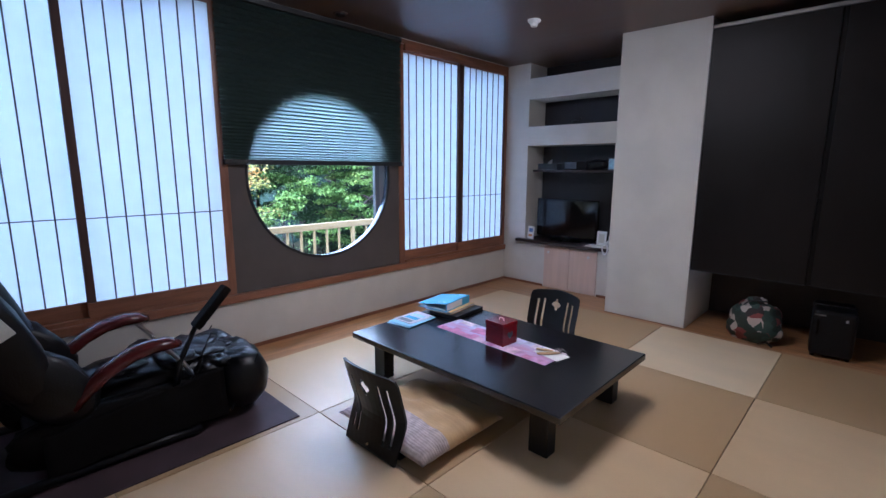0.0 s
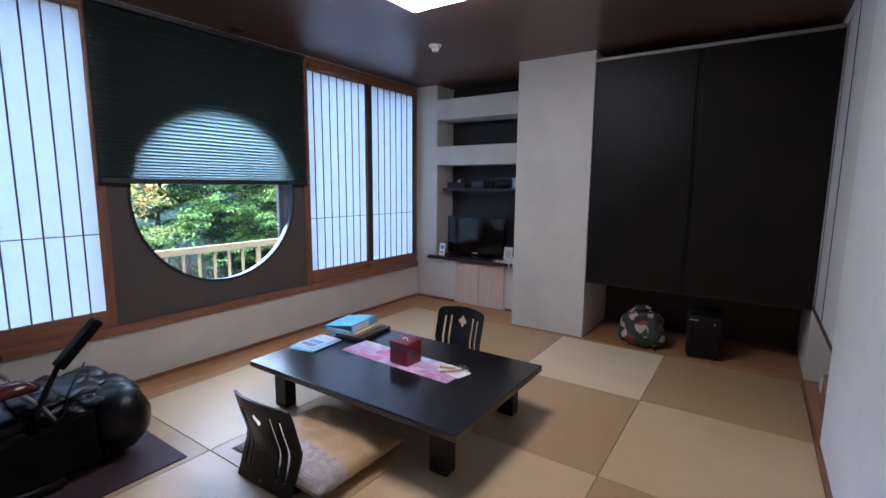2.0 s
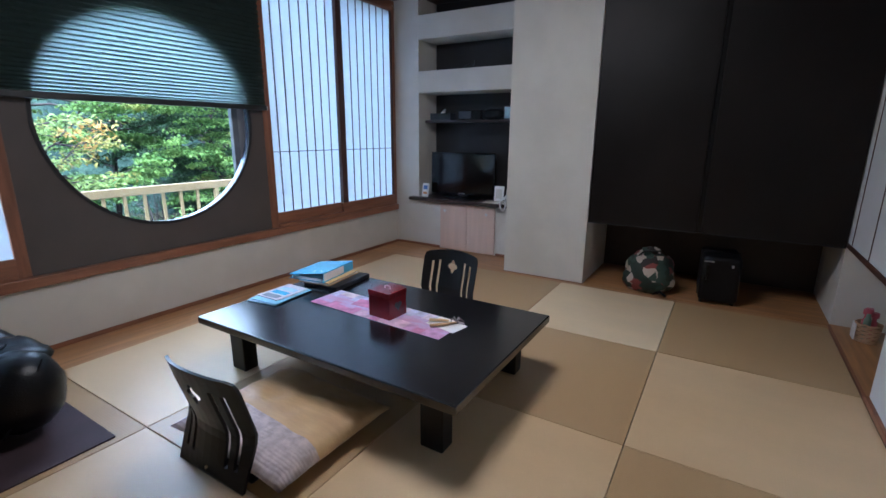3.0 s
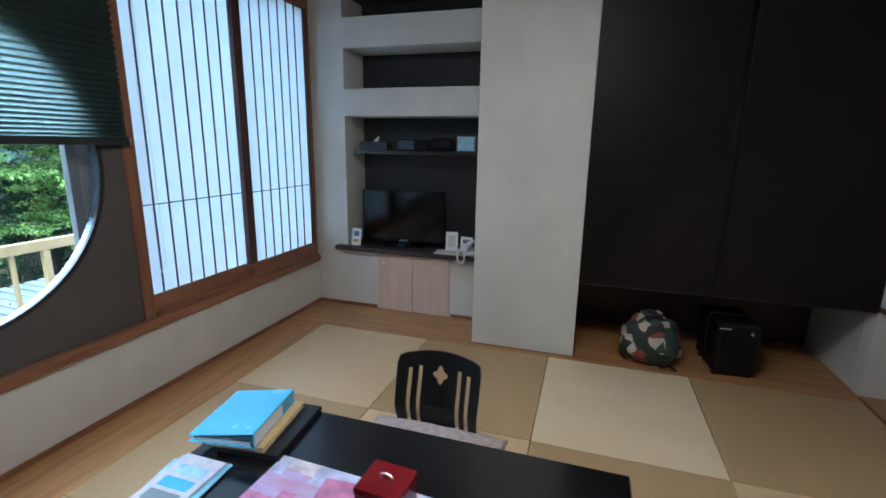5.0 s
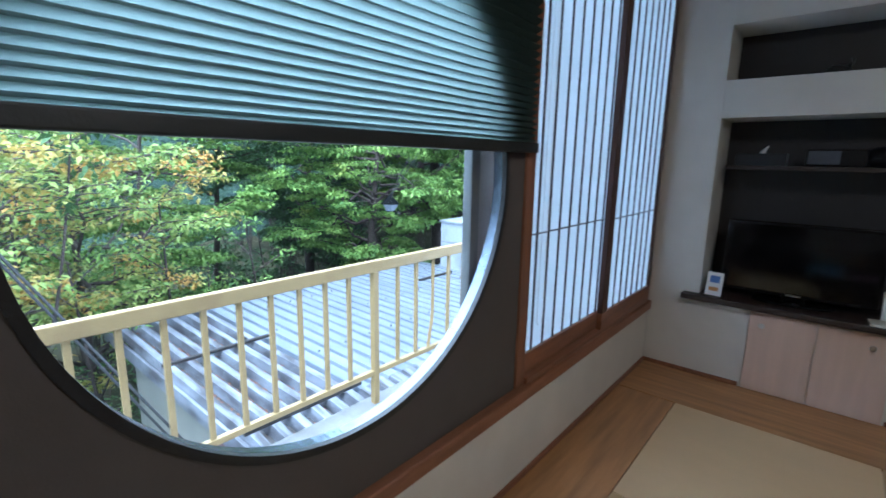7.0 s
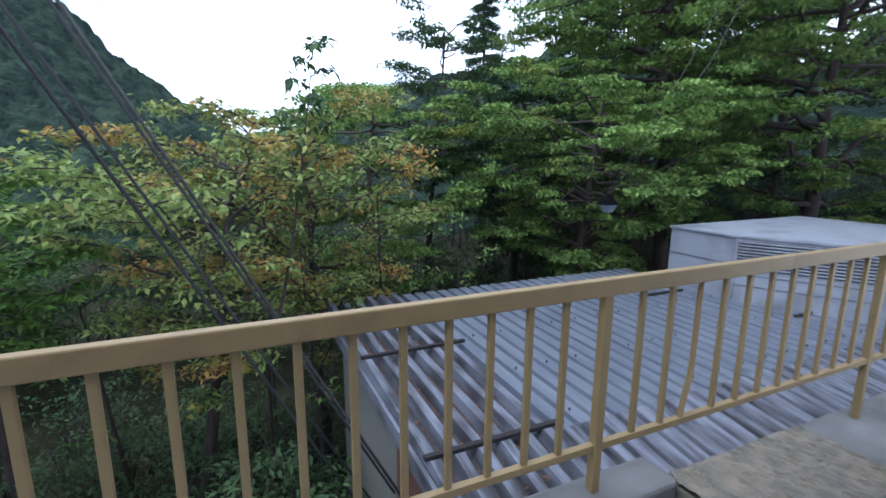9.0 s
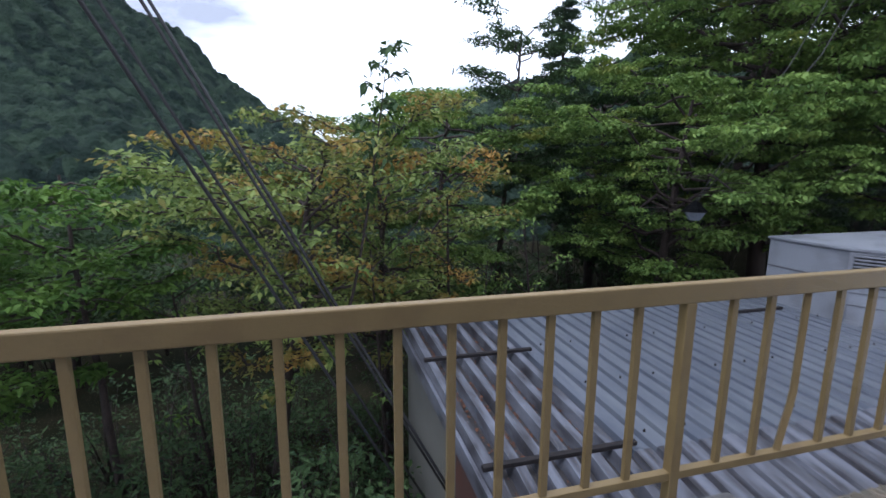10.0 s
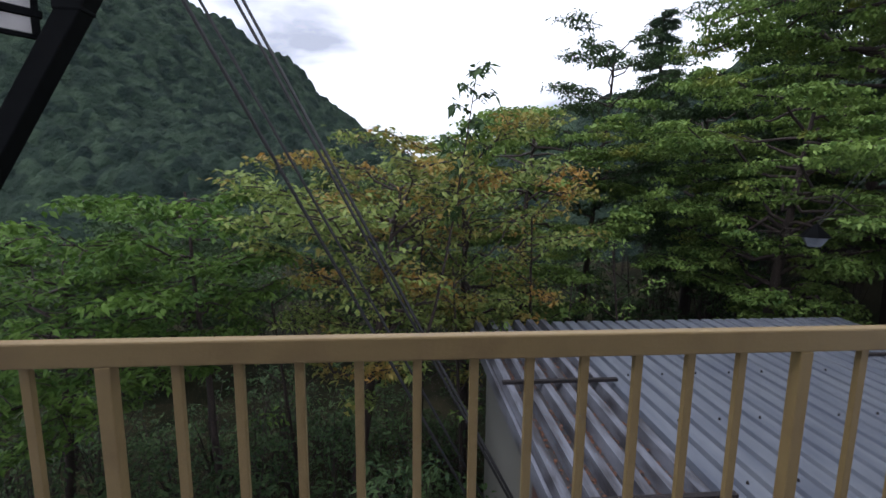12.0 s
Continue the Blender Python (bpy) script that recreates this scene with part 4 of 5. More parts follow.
stand_card(-2.975, 4.655, 0.542, 0.09, 0.145, ((0.55, 0.85, PRINTBLUE), (0.2, 0.36, ORANGEPRINT)), -6, "small white leaflet stand with a blue print")
stand_card(-2.15, 4.76, 0.542, 0.10, 0.155, ((0.2, 0.8, CREAM_TAG),), 8, "pale notice card leaning by the television")
stand_card(-2.03, 4.77, 0.542, 0.10, 0.12, ((0.55, 0.8, GREYBOX),), -4, "white notice card with a grey print")
pad = thing("note_pad", "tan paper pad on the counter edge", "note pad", pose(-2.12, 4.66, 0.5415, 0, 0, 3))
part("page_block", box(-0.13, 0.13, -0.06, 0.06, 0, 0.012, 0.002), CREAM_TAG, pad)
phone = thing("telephone", "white desk telephone with its handset hanging over the counter", "telephone", pose(-1.905, 4.67, 0.542, 0, 0, -6))
part("base", box(-0.085, 0.085, -0.07, 0.10, 0, 0.045, 0.012), PHONEWHITE, phone)
part("keypad", box(-0.02, 0.07, -0.045, 0.055, 0.046, 0.049, 0.001), GREYBOX, phone)
part("handset", tube([(-0.05, 0.06, 0.085), (-0.065, 0.0, 0.095), (-0.075, -0.07, 0.085), (-0.078, -0.105, 0.055)], [0.026, 0.018, 0.018, 0.026], 12), PHONEWHITE, phone, smooth=True)
part("cord", tube([(-0.10 + 0.03 * math.cos(a), -0.115, 0.005 + 0.060 * math.sin(a)) for a in [2 * math.pi * k / 20 for k in range(20)]] + [(-0.072, -0.112, 0.01)], 0.008, 8), PHONEWHITE, phone, "coiled white cord")

cord = thing("power_cord", "thin black cord trailing behind the telephone", "cord")
part("cord", tube([(-1.86, 4.82, 0.546), (-1.90, 4.86, 0.57), (-1.97, 4.88, 0.60), (-2.02, 4.90, 0.59), (-2.07, 4.93, 0.548)], 0.004, 6), CABLE, cord, smooth=True)
tis = thing("tissue_box", "black tissue box with a tissue drawn out", "tissue box", pose(-2.84, 4.80, 1.3425))
part("box", box(-0.125, 0.125, -0.055, 0.055, 0, 0.07, 0.004), BLACKCARD, tis)
part("tissue", tube([(0, 0, 0.068), (0.01, 0, 0.09), (0.03, 0.0, 0.115)], [0.045, 0.03, 0.004], 9, flat=0.35), PAPERWHITE, tis, "white tissue")
rad = thing("clock_radio", "grey and black clock radio on the shelf", "radio", pose(-2.50, 4.80, 1.3425))
part("body", box(-0.13, 0.13, -0.05, 0.05, 0, 0.095, 0.008), BINBLACK, rad)
part("front", box(-0.12, 0.02, -0.056, -0.050, 0.012, 0.085, 0.002), RADIOGREY, rad, "grey front panel")
bsk = thing("black_case", "soft black case on the shelf", "case", pose(-2.27, 4.83, 1.3425))
part("case", blob(0, 0, 0.055, 0.12, 0.06, 0.055, 2.8, rough=0.12), LEATHER, bsk, smooth=True)
pf_ = thing("picture_frame", "small clear stand with a pale print", "photo stand", pose(-2.05, 4.765, 1.3425, 0, 0, 2))
part("frame", box(-0.075, 0.075, -0.006, 0.006, 0, 0.125, 0.002), GREYBOX, pf_)
part("print", box(-0.066, 0.066, -0.0085, -0.0062, 0.012, 0.115), PALEBLUE, pf_)
orn = thing("ornament", "small dark metal ornament in the niche", "ornament", pose(-2.56, 4.83, 1.825))
part("figure", blob(0, 0, 0.03, 0.05, 0.025, 0.028, 2, rough=0.4, seed=3), BLACKRIM, orn, smooth=True)
part("neck", tube([(0.04, 0, 0.04), (0.06, 0, 0.07), (0.055, 0, 0.09)], [0.012, 0.008, 0.01], 8), BLACKRIM, orn, smooth=True)


# things in the alcove and the recess
def floral():
    m = bpy.data.materials.new("floral_cloth")
    m.use_nodes = True
    n, l = m.node_tree.nodes, m.node_tree.links
    b = n["Principled BSDF"]
    co, vo, ra = n.new("ShaderNodeTexCoord"), n.new("ShaderNodeTexVoronoi"), n.new("ShaderNodeValToRGB")
    no, mxv = n.new("ShaderNodeTexNoise"), n.new("ShaderNodeVectorMath")
    no.inputs["Scale"].default_value = 9
    mxv.operation = "MULTIPLY_ADD"
    mxv.inputs[1].default_value = (0.10, 0.10, 0.10)
    l.new(co.outputs["Object"], no.inputs["Vector"])
    l.new(no.outputs["Color"], mxv.inputs[0])
    l.new(co.outputs["Object"], mxv.inputs[2])
    vo.inputs["Scale"].default_value = 19
    l.new(mxv.outputs[0], vo.inputs["Vector"])
    sep = n.new("ShaderNodeSeparateColor")
    l.new(vo.outputs["Color"], sep.inputs["Color"])
    ra.color_ramp.interpolation = "CONSTANT"
    e = ra.color_ramp.elements
    e[0].color, e[1].position, e[1].color = (0.022, 0.036, 0.028, 1), 0.36, (0.50, 0.43, 0.37, 1)
    for p, c in ((0.60, (0.22, 0.05, 0.045, 1)), (0.74, (0.03, 0.022, 0.02, 1)), (0.84, (0.035, 0.065, 0.05, 1))):
        k = e.new(p)
        k.color = c
    l.new(sep.outputs["Red"], ra.inputs["Fac"])
    l.new(ra.outputs["Color"], b.inputs["Base Color"])
    b.inputs["Roughness"].default_value = 0.65
    return m


FLORAL = floral()
bag = thing("cloth_bag", "bulging floral drawstring cloth bag on the alcove boards", "bag", pose(-0.635, 4.335, 0.003))
body = blob(0, 0, 0.145, 0.185, 0.14, 0.165, 2.3, rough=0.16, seed=2, su=40, sv=24)
for v in body.verts:
    v.co.z = max(0.0, v.co.z)
part("body", body, FLORAL, bag, smooth=True)
part("gathered_neck", blob(0.0, 0.01, 0.30, 0.075, 0.06, 0.045, 2.0, rough=0.5, seed=5), FLORAL, bag, smooth=True)
part("drawstring", tube([(-0.09, -0.02, 0.27), (-0.04, -0.06, 0.33), (0.04, -0.05, 0.34), (0.10, -0.01, 0.27), (0.15, -0.07, 0.12)], 0.007, 6), BLACKRIM, bag, "black drawstring", True)
part("bow_end", tube([(0.06, -0.13, 0.02), (0.11, -0.15, 0.05), (0.15, -0.14, 0.02)], 0.014, 8, flat=0.6), LEATHER, bag, "dark green bow end", True)
bin_ = thing("suitcase", "small upright black hard-shell case with a side handle", "suitcase", pose(-0.165, 4.42, 0.004, 0, 0, 5))
part("shell", box(-0.125, 0.125, -0.18, 0.18, 0.018, 0.36, 0.03, seg=4), BINBLACK, bin_)
part("seam", box(-0.127, 0.127, -0.006, 0.006, 0.02, 0.368, 0.004), BLACKRIM, bin_)
part("side_handle", tube([(-0.09, -0.182, 0.30), (-0.09, -0.195, 0.29), (-0.09, -0.195, 0.19), (-0.09, -0.182, 0.18)], 0.007, 8), TVBODY, bin_)
part("latch", box(0.06, 0.075, -0.185, -0.179, 0.29, 0.31, 0.002), CHROME, bin_, "small silver latch")
part("latch", box(-0.115, -0.05, -0.184, -0.179, 0.318, 0.326, 0.002), CHROME, bin_, "thin silver strip")
for x in (-0.1, 0.1):
    for y in (-0.13, 0.13):
        part("foot", tube([(x, y, 0.0), (x, y, 0.02)], 0.014, 10), BLACKRIM, bin_)
wk = thing("wicker_basket", "small wicker basket holding bottles in the recess", "basket", pose(0.64, 4.03, 0.004))
for k in range(9):
    z = 0.008 + 0.013 * k
    rr = 0.049 + 0.0014 * k
    part("cane_hoop", tube([(rr * math.cos(a), rr * math.sin(a), z + 0.003 * math.cos(6 * a + k * 3.14)) for a in [2 * math.pi * j / 24 for j in range(25)]], 0.0068, 6, caps=False), WICKER, wk, smooth=True)
part("bottom", tube([(0, 0, 0.0), (0, 0, 0.008)], 0.050, 20), WICKER, wk)
part("cloth", box(-0.068, -0.061, -0.040, 0.040, 0.01, 0.11, 0.003), PAPERWHITE, wk, "folded white cloth")
for x, y, h, mt, cap in ((-0.014, -0.016, 0.175, BOTTLEGREEN, ROSE), (0.022, 0.012, 0.145, ROSE, ROSE), (-0.014, 0.024, 0.155, ROSE, ROSE)):
    b = thing("bottle", "small plastic bottle in the wicker basket", "bottle", pose(0.64 + x, 4.03 + y, 0.0125), "bottles in the basket")
    part("flask", tube([(0, 0, 0), (0, 0, h * 0.75), (0, 0, h * 0.85), (0, 0, h)], [0.018, 0.018, 0.011, 0.010], 14), mt, b, smooth=False)
    part("cap", tube([(0, 0, h), (0, 0, h + 0.03)], 0.019, 14), cap, b, "rose cap")

# ---- outside ----
RX, RZ = -4.518, 0.674


def railing():
    t = thing("balcony_railing", "beige painted steel railing with flat upright bars, weathered", "railing")
    part("top_rail", box(RX - 0.019, RX + 0.019, -4.0, 8.0, RZ, RZ + 0.070, 0.006), RAILPAINT, t)
    part("bottom_rail", box(RX - 0.015, RX + 0.015, -4.0, 8.0, 0.015, 0.047, 0.003), RAILPAINT, t)
    for y, gap, pitch, count in ((-2.68, 0.18, 0.1595, 11), (-0.705, 0.18, 0.1595, 11), (1.266, 0.178, 0.1595, 11), (3.232, 0.195, 0.1685, 11), (5.30, 0.18, 0.1595, 11), (7.27, 0.18, 0.1595, 4)):
        part("post", box(RX - 0.020, RX + 0.020, y - 0.020, y + 0.020, -0.342, RZ + 0.001, 0.004), RAILPAINT, t)
        for j in range(count):
            yb = y + gap + pitch * j
            if (y, j) == (3.232, 2):
                bent = tube([(0, -0.042, 0.047), (0, -0.026, 0.14), (0, -0.006, 0.235), (0, 0, 0.29), (0, 0, 0.45), (0, 0, RZ)], 0.0155, 4)
                ob = part("bar", bent, RAILPAINT, t, "bar bent near its foot")
            else:
                ob = part("bar", box(-0.010, 0.010, -0.0125, 0.0125, 0.047, RZ, 0.002), RAILPAINT, t)
            ob.location = (RX, yb, 0)
    return t


railing()
curb = structure("balcony_curb", box(RX - 0.09, RX + 0.11, -4.0, 3.62, -0.6, -0.176, 0.02), CONCRETE, "grey stained concrete curb under the railing", "curb")
structure("balcony_slab", box(RX - 0.09, -3.5, -4.0, 9.0, -0.62, -0.34, 0.01), CONCRETE, "grey concrete balcony slab", "slab")
lg = bmesh.new()
bmesh.ops.create_grid(lg, x_segments=30, y_segments=60, size=0.5)
for v in lg.verts:
    v.co = Vector((-4.05 + v.co.x * 0.85, 4.11 + v.co.y * 0.96, -0.19 + 0.022 * noise.noise(v.co * 40) + 0.012 * noise.noise(v.co * 110)))
merged(lg, box(-4.47, -3.63, 3.635, 4.585, -0.345, -0.222, 0.01))
structure("gravel_ledge", lg, GRAVEL, "rough mossy gravel concrete ledge beside the curb", "ledge")


def roof_sheet(parent, x0, x1, z0, z1, y0, ribs, mat, pitch=0.207, wide=False):
    """Folded metal sheet with ribs along x."""
    prof = []
    for k in range(ribs):
        y = y0 + pitch * k
        prof += [(y, 0.0), (y + 0.022, 0.055), (y + 0.166, 0.055), (y + 0.190, 0.0)] if wide else [(y, 0.0), (y + 0.026, 0.095), (y + 0.106, 0.095), (y + 0.132, 0.0)]
    prof.append((y0 + pitch * ribs, 0.0))
    steps = 5
    vs, fs = [], []
    for i in range(steps + 1):
        f = i / steps
        for y, h in prof:
            vs.append((x0 + (x1 - x0) * f, y, z0 + (z1 - z0) * f + h + 0.004 * noise.noise(Vector((f * 5 + x0, y * 2, 0)))))
    n = len(prof)
    for i in range(steps):
        for k in range(n - 1):
            fs.append((i * n + k, i * n + k + 1, (i + 1) * n + k + 1, (i + 1) * n + k))
    ob = raw("roof_sheet", vs, fs, mat, parent)
    # valley faces darkened: dirt on narrow-ribbed sheets, shade painted in on wide ones
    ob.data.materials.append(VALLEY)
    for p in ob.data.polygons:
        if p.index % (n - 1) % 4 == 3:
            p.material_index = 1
    return ob


shed = thing("shed", "low outbuilding with a ribbed grey metal roof", "outbuilding")
RZ0 = -1.145


def rib_top(x):
    return RZ0 + 0.084 + 0.0169 * (-6.05 - x)


part("wall", box(-9.15, -5.2, 3.16, 3.24, -6.5, RZ0 - 0.01), SHEDWALL, shed, "grey-beige side wall")
part("wall", box(-9.15, -9.05, 3.24, 13.6, -6.5, RZ0 - 0.01), SHEDWALL, shed)
part("wall", box(-5.2, -5.1, 3.16, 13.6, -6.5, RZ0 - 0.4), SHEDWALL, shed)
part("side_panel", box(-6.86, -5.22, 3.148, 3.157, -4.2, RZ0 - 0.16, 0.003), RUSTPANEL, shed, "red-brown rusted sheet on the side wall")
for k in range(9):
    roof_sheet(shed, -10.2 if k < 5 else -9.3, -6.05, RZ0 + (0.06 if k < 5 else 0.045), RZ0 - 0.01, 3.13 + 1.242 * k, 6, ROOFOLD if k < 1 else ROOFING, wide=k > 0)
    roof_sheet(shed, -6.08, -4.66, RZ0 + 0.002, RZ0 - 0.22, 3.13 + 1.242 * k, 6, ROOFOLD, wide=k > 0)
part("verge", box(-10.2, -4.7, 3.09, 3.125, RZ0 - 0.14, RZ0 + 0.03, 0.004), ROOFOLD, shed, "folded verge flashing")
for x in (-8.0, -6.12):
    part("snow_guard", box(x - 0.025, x + 0.025, 3.12, 4.42, rib_top(x), rib_top(x) + 0.037, 0.004), RUSTBAR, shed, "rusted angle bar across the ribs")
for x, y0, y1 in ((-8.6, 8.0, 9.0), (-7.0, 9.4, 10.6)):
    part("snow_guard", box(x - 0.025, x + 0.025, y0, y1, rib_top(x) - 0.039, rib_top(x) + 0.0, 0.004), RUSTBAR, shed, "rusted angle bar across the ribs")
bolts = bmesh.new()
for x in (-9.2, -8.2, -7.2, -6.3):
    for k in range(7, 50, 2):
        y = 3.13 + 0.207 * k + 0.07
        bolts = tube([(x, y, rib_top(x) - 0.045), (x, y, rib_top(x) - 0.015)], [0.014, 0.008], 6, bolts)
tagged(part("roof_bolts", bolts, RUSTBAR, shed, "small rusted roof bolts"), kind="stuff")
rng = random.Random(7)
lv, lf = [], []
for k in range(420):
    x, q = rng.uniform(-9.6, -5.4), rng.randrange(0, 5)
    y = 3.13 + 0.207 * q + 0.168 + rng.gauss(0, 0.012)
    if rng.random() < 0.65:
        x = rng.choice((-7.2, -8.4, -6.6)) + rng.gauss(0, 0.22)
    a, s = rng.uniform(0, 6.3), rng.uniform(0.012, 0.028)
    z = rib_top(x) - 0.082 + rng.uniform(0, 0.015)
    n0 = len(lv)
    lv += [(x + s * math.cos(a), y + s * math.sin(a), z), (x - 0.5 * s * math.sin(a), y + 0.5 * s * math.cos(a), z + 0.012), (x - s * math.cos(a), y - s * math.sin(a), z), (x + 0.5 * s * math.sin(a), y - 0.5 * s * math.cos(a), z + 0.008)]
    lf.append((n0, n0 + 1, n0 + 2, n0 + 3))
tagged(raw("fallen_leaves", lv, lf, LITTER), "brown fallen leaves in the roof valleys", "leaves", kind="stuff")

unit = thing("ventilation_housing", "large chalky white louvred housing on the metal roof", "ventilation unit")
HP = [(-9.14, 9.25), (-7.93, 9.25), (-6.25, 10.22), (-6.25, 13.2), (-9.14, 13.2)]


def prism(points, z0, z1, grow=0.0):
    bm = bmesh.new()
    cx, cy = sum(p[0] for p in points) / len(points), sum(p[1] for p in points) / len(points)
    pts = [(x + math.copysign(grow, x - cx), y + math.copysign(grow, y - cy)) for x, y in points]
    lo, hi = [bm.verts.new((x, y, z0)) for x, y in pts], [bm.verts.new((x, y, z1)) for x, y in pts]
    bm.faces.new(hi)
    bm.faces.new(lo[::-1])
    for k in range(len(pts)):
        j = (k + 1) % len(pts)
        bm.faces.new((lo[k], lo[j], hi[j], hi[k]))
    bmesh.ops.recalc_face_normals(bm, faces=bm.faces[:])
    bmesh.ops.bevel(bm, geom=bm.edges[:], offset=0.012, segments=2, affect="EDGES")
    return bm


part("cladding", prism(HP, RZ0 + 0.03, -0.03), UNITWHITE, unit)
part("lid", prism(HP, -0.029, 0.012, 0.03), UNITWHITE, unit, "overhanging flat lid")
along = Vector((1.68, 0.97, 0)).normalized()
turned = Matrix.Translation((-7.93, 9.25, 0)) @ Matrix.Rotation(math.atan2(0.97, 1.68), 4, "Z")
part("louvre_backing", box(0.05, 1.86, -0.004, 0.004, -0.52, -0.065, 0.002, turn=turned), BLACKRIM, unit)
for k in range(9):
    z = -0.085 - 0.05 * k
    part("louvre", box(0.05, 1.86, -0.028, -0.006, z - 0.012, z + 0.012, 0.003, turn=turned), UNITWHITE, unit)
part("corner_trim", box(0.0, 0.045, -0.030, 0.004, -1.0, -0.04, 0.004, turn=turned), UNITWHITE, unit)
for z in (-0.62, -0.80):
    part("cladding_joint", box(0.05, 1.88, -0.006, 0.004, z, z + 0.014, turn=turned), LOUVRE, unit)
part("cladding_joint", box(-9.12, -7.95, 9.242, 9.252, -0.47, -0.452), LOUVRE, unit)

# overhead cables
for (ax, ay, az), (bx, by, bz) in CABLES:
    a, b = Vector((ax, ay, az)), Vector((bx, by, bz))
    a2 = a + (a - b) * 3.2
    b2 = b + (b - a) * ((3.15 - by) / (by - ay))
    pts = [a2.lerp(b2, k / 16) for k in range(17)]
    tagged(part("overhead_cable", tube(pts, 0.0125, 6), CABLE), "black overhead cable slanting down to the valley", "cable", "overhead cables")

# dark steel stair of the neighbouring wing
stair = thing("steel_landing", "black steel landing with a barred rail on a slanting strut", "landing")
part("strut", box(-0.09, 0.09, -0.083, 0.083, -2.6, 1.15, 0.012, turn=Matrix.Translation((-7.36, -0.905, 1.80)) @ pose(0, 0, 0, -32, 0, 0)), STEEL, stair)
part("beam", box(-7.5, -7.2, -3.4, -0.46, 2.70, 2.90, 0.01), STEEL, stair)
part("bracket", box(-7.46, -7.26, -0.62, -0.40, 2.42, 2.72, 0.02), STEEL, stair)
side = Matrix.Translation((-7.36, -0.81, 0)) @ Matrix.Rotation(math.atan2(-0.678, 0.735), 4, "Z")
part("deck", box(0.0, 2.2, -0.6, -0.03, 2.42, 2.47, 0.005, turn=side), STEEL, stair)
part("board", box(0.0, 2.2, -0.03, 0.0, 2.445, 2.535, 0.004, turn=side), RAILGREY, stair, "pale grey fascia board")
part("rail", box(-0.05, 2.2, -0.05, 0.02, 2.385, 2.438, 0.005, turn=side), STEEL, stair)
for k in range(6):
    u = 0.02 + 0.36 * k
    part("panel", box(u, u + 0.30, -0.035, -0.005, 2.26, 2.382, 0.003, turn=side), RAILGREY, stair, "pale grey infill panel")
    part("upright", box(u + 0.305, u + 0.355, -0.04, 0.005, 2.25, 2.384, 0.003, turn=side), STEEL, stair)
part("lower_rail", box(-0.02, 2.2, -0.045, 0.01, 2.225, 2.256, 0.004, turn=side), STEEL, stair)
for k in range(22):
    part("rail_bar", box(0.02 + 0.1 * k, 0.05 + 0.1 * k, -0.02, 0.0, 2.536, 2.92, 0.003, turn=side), RAILGREY, stair)
part("corner_post", box(-0.03, 0.015, -0.03, 0.015, 2.25, 2.95, 0.004, turn=side), STEEL, stair)

lantern = thing("hanging_lantern", "dark diamond-shaped lantern hung on a wire among the trees", "lantern", pose(-10.45, 8.935, 0.40))
lb = bmesh.new()
bmesh.ops.create_cone(lb, segments=6, radius1=0.24, radius2=0.02, depth=0.22, cap_ends=True)
part("roof", lb, STEEL, lantern)
lb = bmesh.new()
bmesh.ops.create_cone(lb, segments=6, radius1=0.10, radius2=0.20, depth=0.16, cap_ends=True)
bmesh.ops.translate(lb, vec=(0, 0, -0.19), verts=lb.verts)
part("body", lb, GREYBOX, lantern)
for dx in (0.0, 0.5):
    part("wire", tube([(dx * 0.1, 0, 0.1), (0.4 + dx, 1.4, 2.6), (0.7 + dx, 2.6, 5.2)], 0.009, 5), CABLE, lantern)

# ---- ground, woods and trees ----
def ground_height(x, y):
    far = np.clip((-4.7 - x) / 14.0, 0, 1)
    z = -3.2 - 2.6 * far ** 0.8
    right = np.clip((y - 6.5) / 14.0, 0, 1)
    z = z + right * (2.4 * far + 1.2)
    back = np.clip((-22 - x) / 60.0, 0, 1)
    return z - 3.5 * back


gx = -np.concatenate([np.linspace(3.4, 40, 60), np.linspace(44, 400, 40), np.linspace(500, 3000, 8)])
gy = np.concatenate([np.linspace(-3000, -260, 8), np.linspace(-220, -30, 26), np.linspace(-26, 40, 80), np.linspace(46, 220, 22), np.linspace(300, 3000, 8)])
GX, GY = np.meshgrid(gx, gy, indexing="ij")
GZ = ground_height(GX, GY)
rs = np.random.RandomState(3)
GZ = GZ + rs.uniform(-0.12, 0.12, GZ.shape) * (np.abs(GX) < 60)
GV = np.stack([GX, GY, GZ], -1).reshape(-1, 3)
nx, ny = GX.shape
idx = np.arange(nx * ny).reshape(nx, ny)
GF = np.stack([idx[:-1, :-1], idx[:-1, 1:], idx[1:, 1:], idx[1:, :-1]], -1).reshape(-1, 4)
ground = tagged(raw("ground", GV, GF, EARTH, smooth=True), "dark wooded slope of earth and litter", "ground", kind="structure")


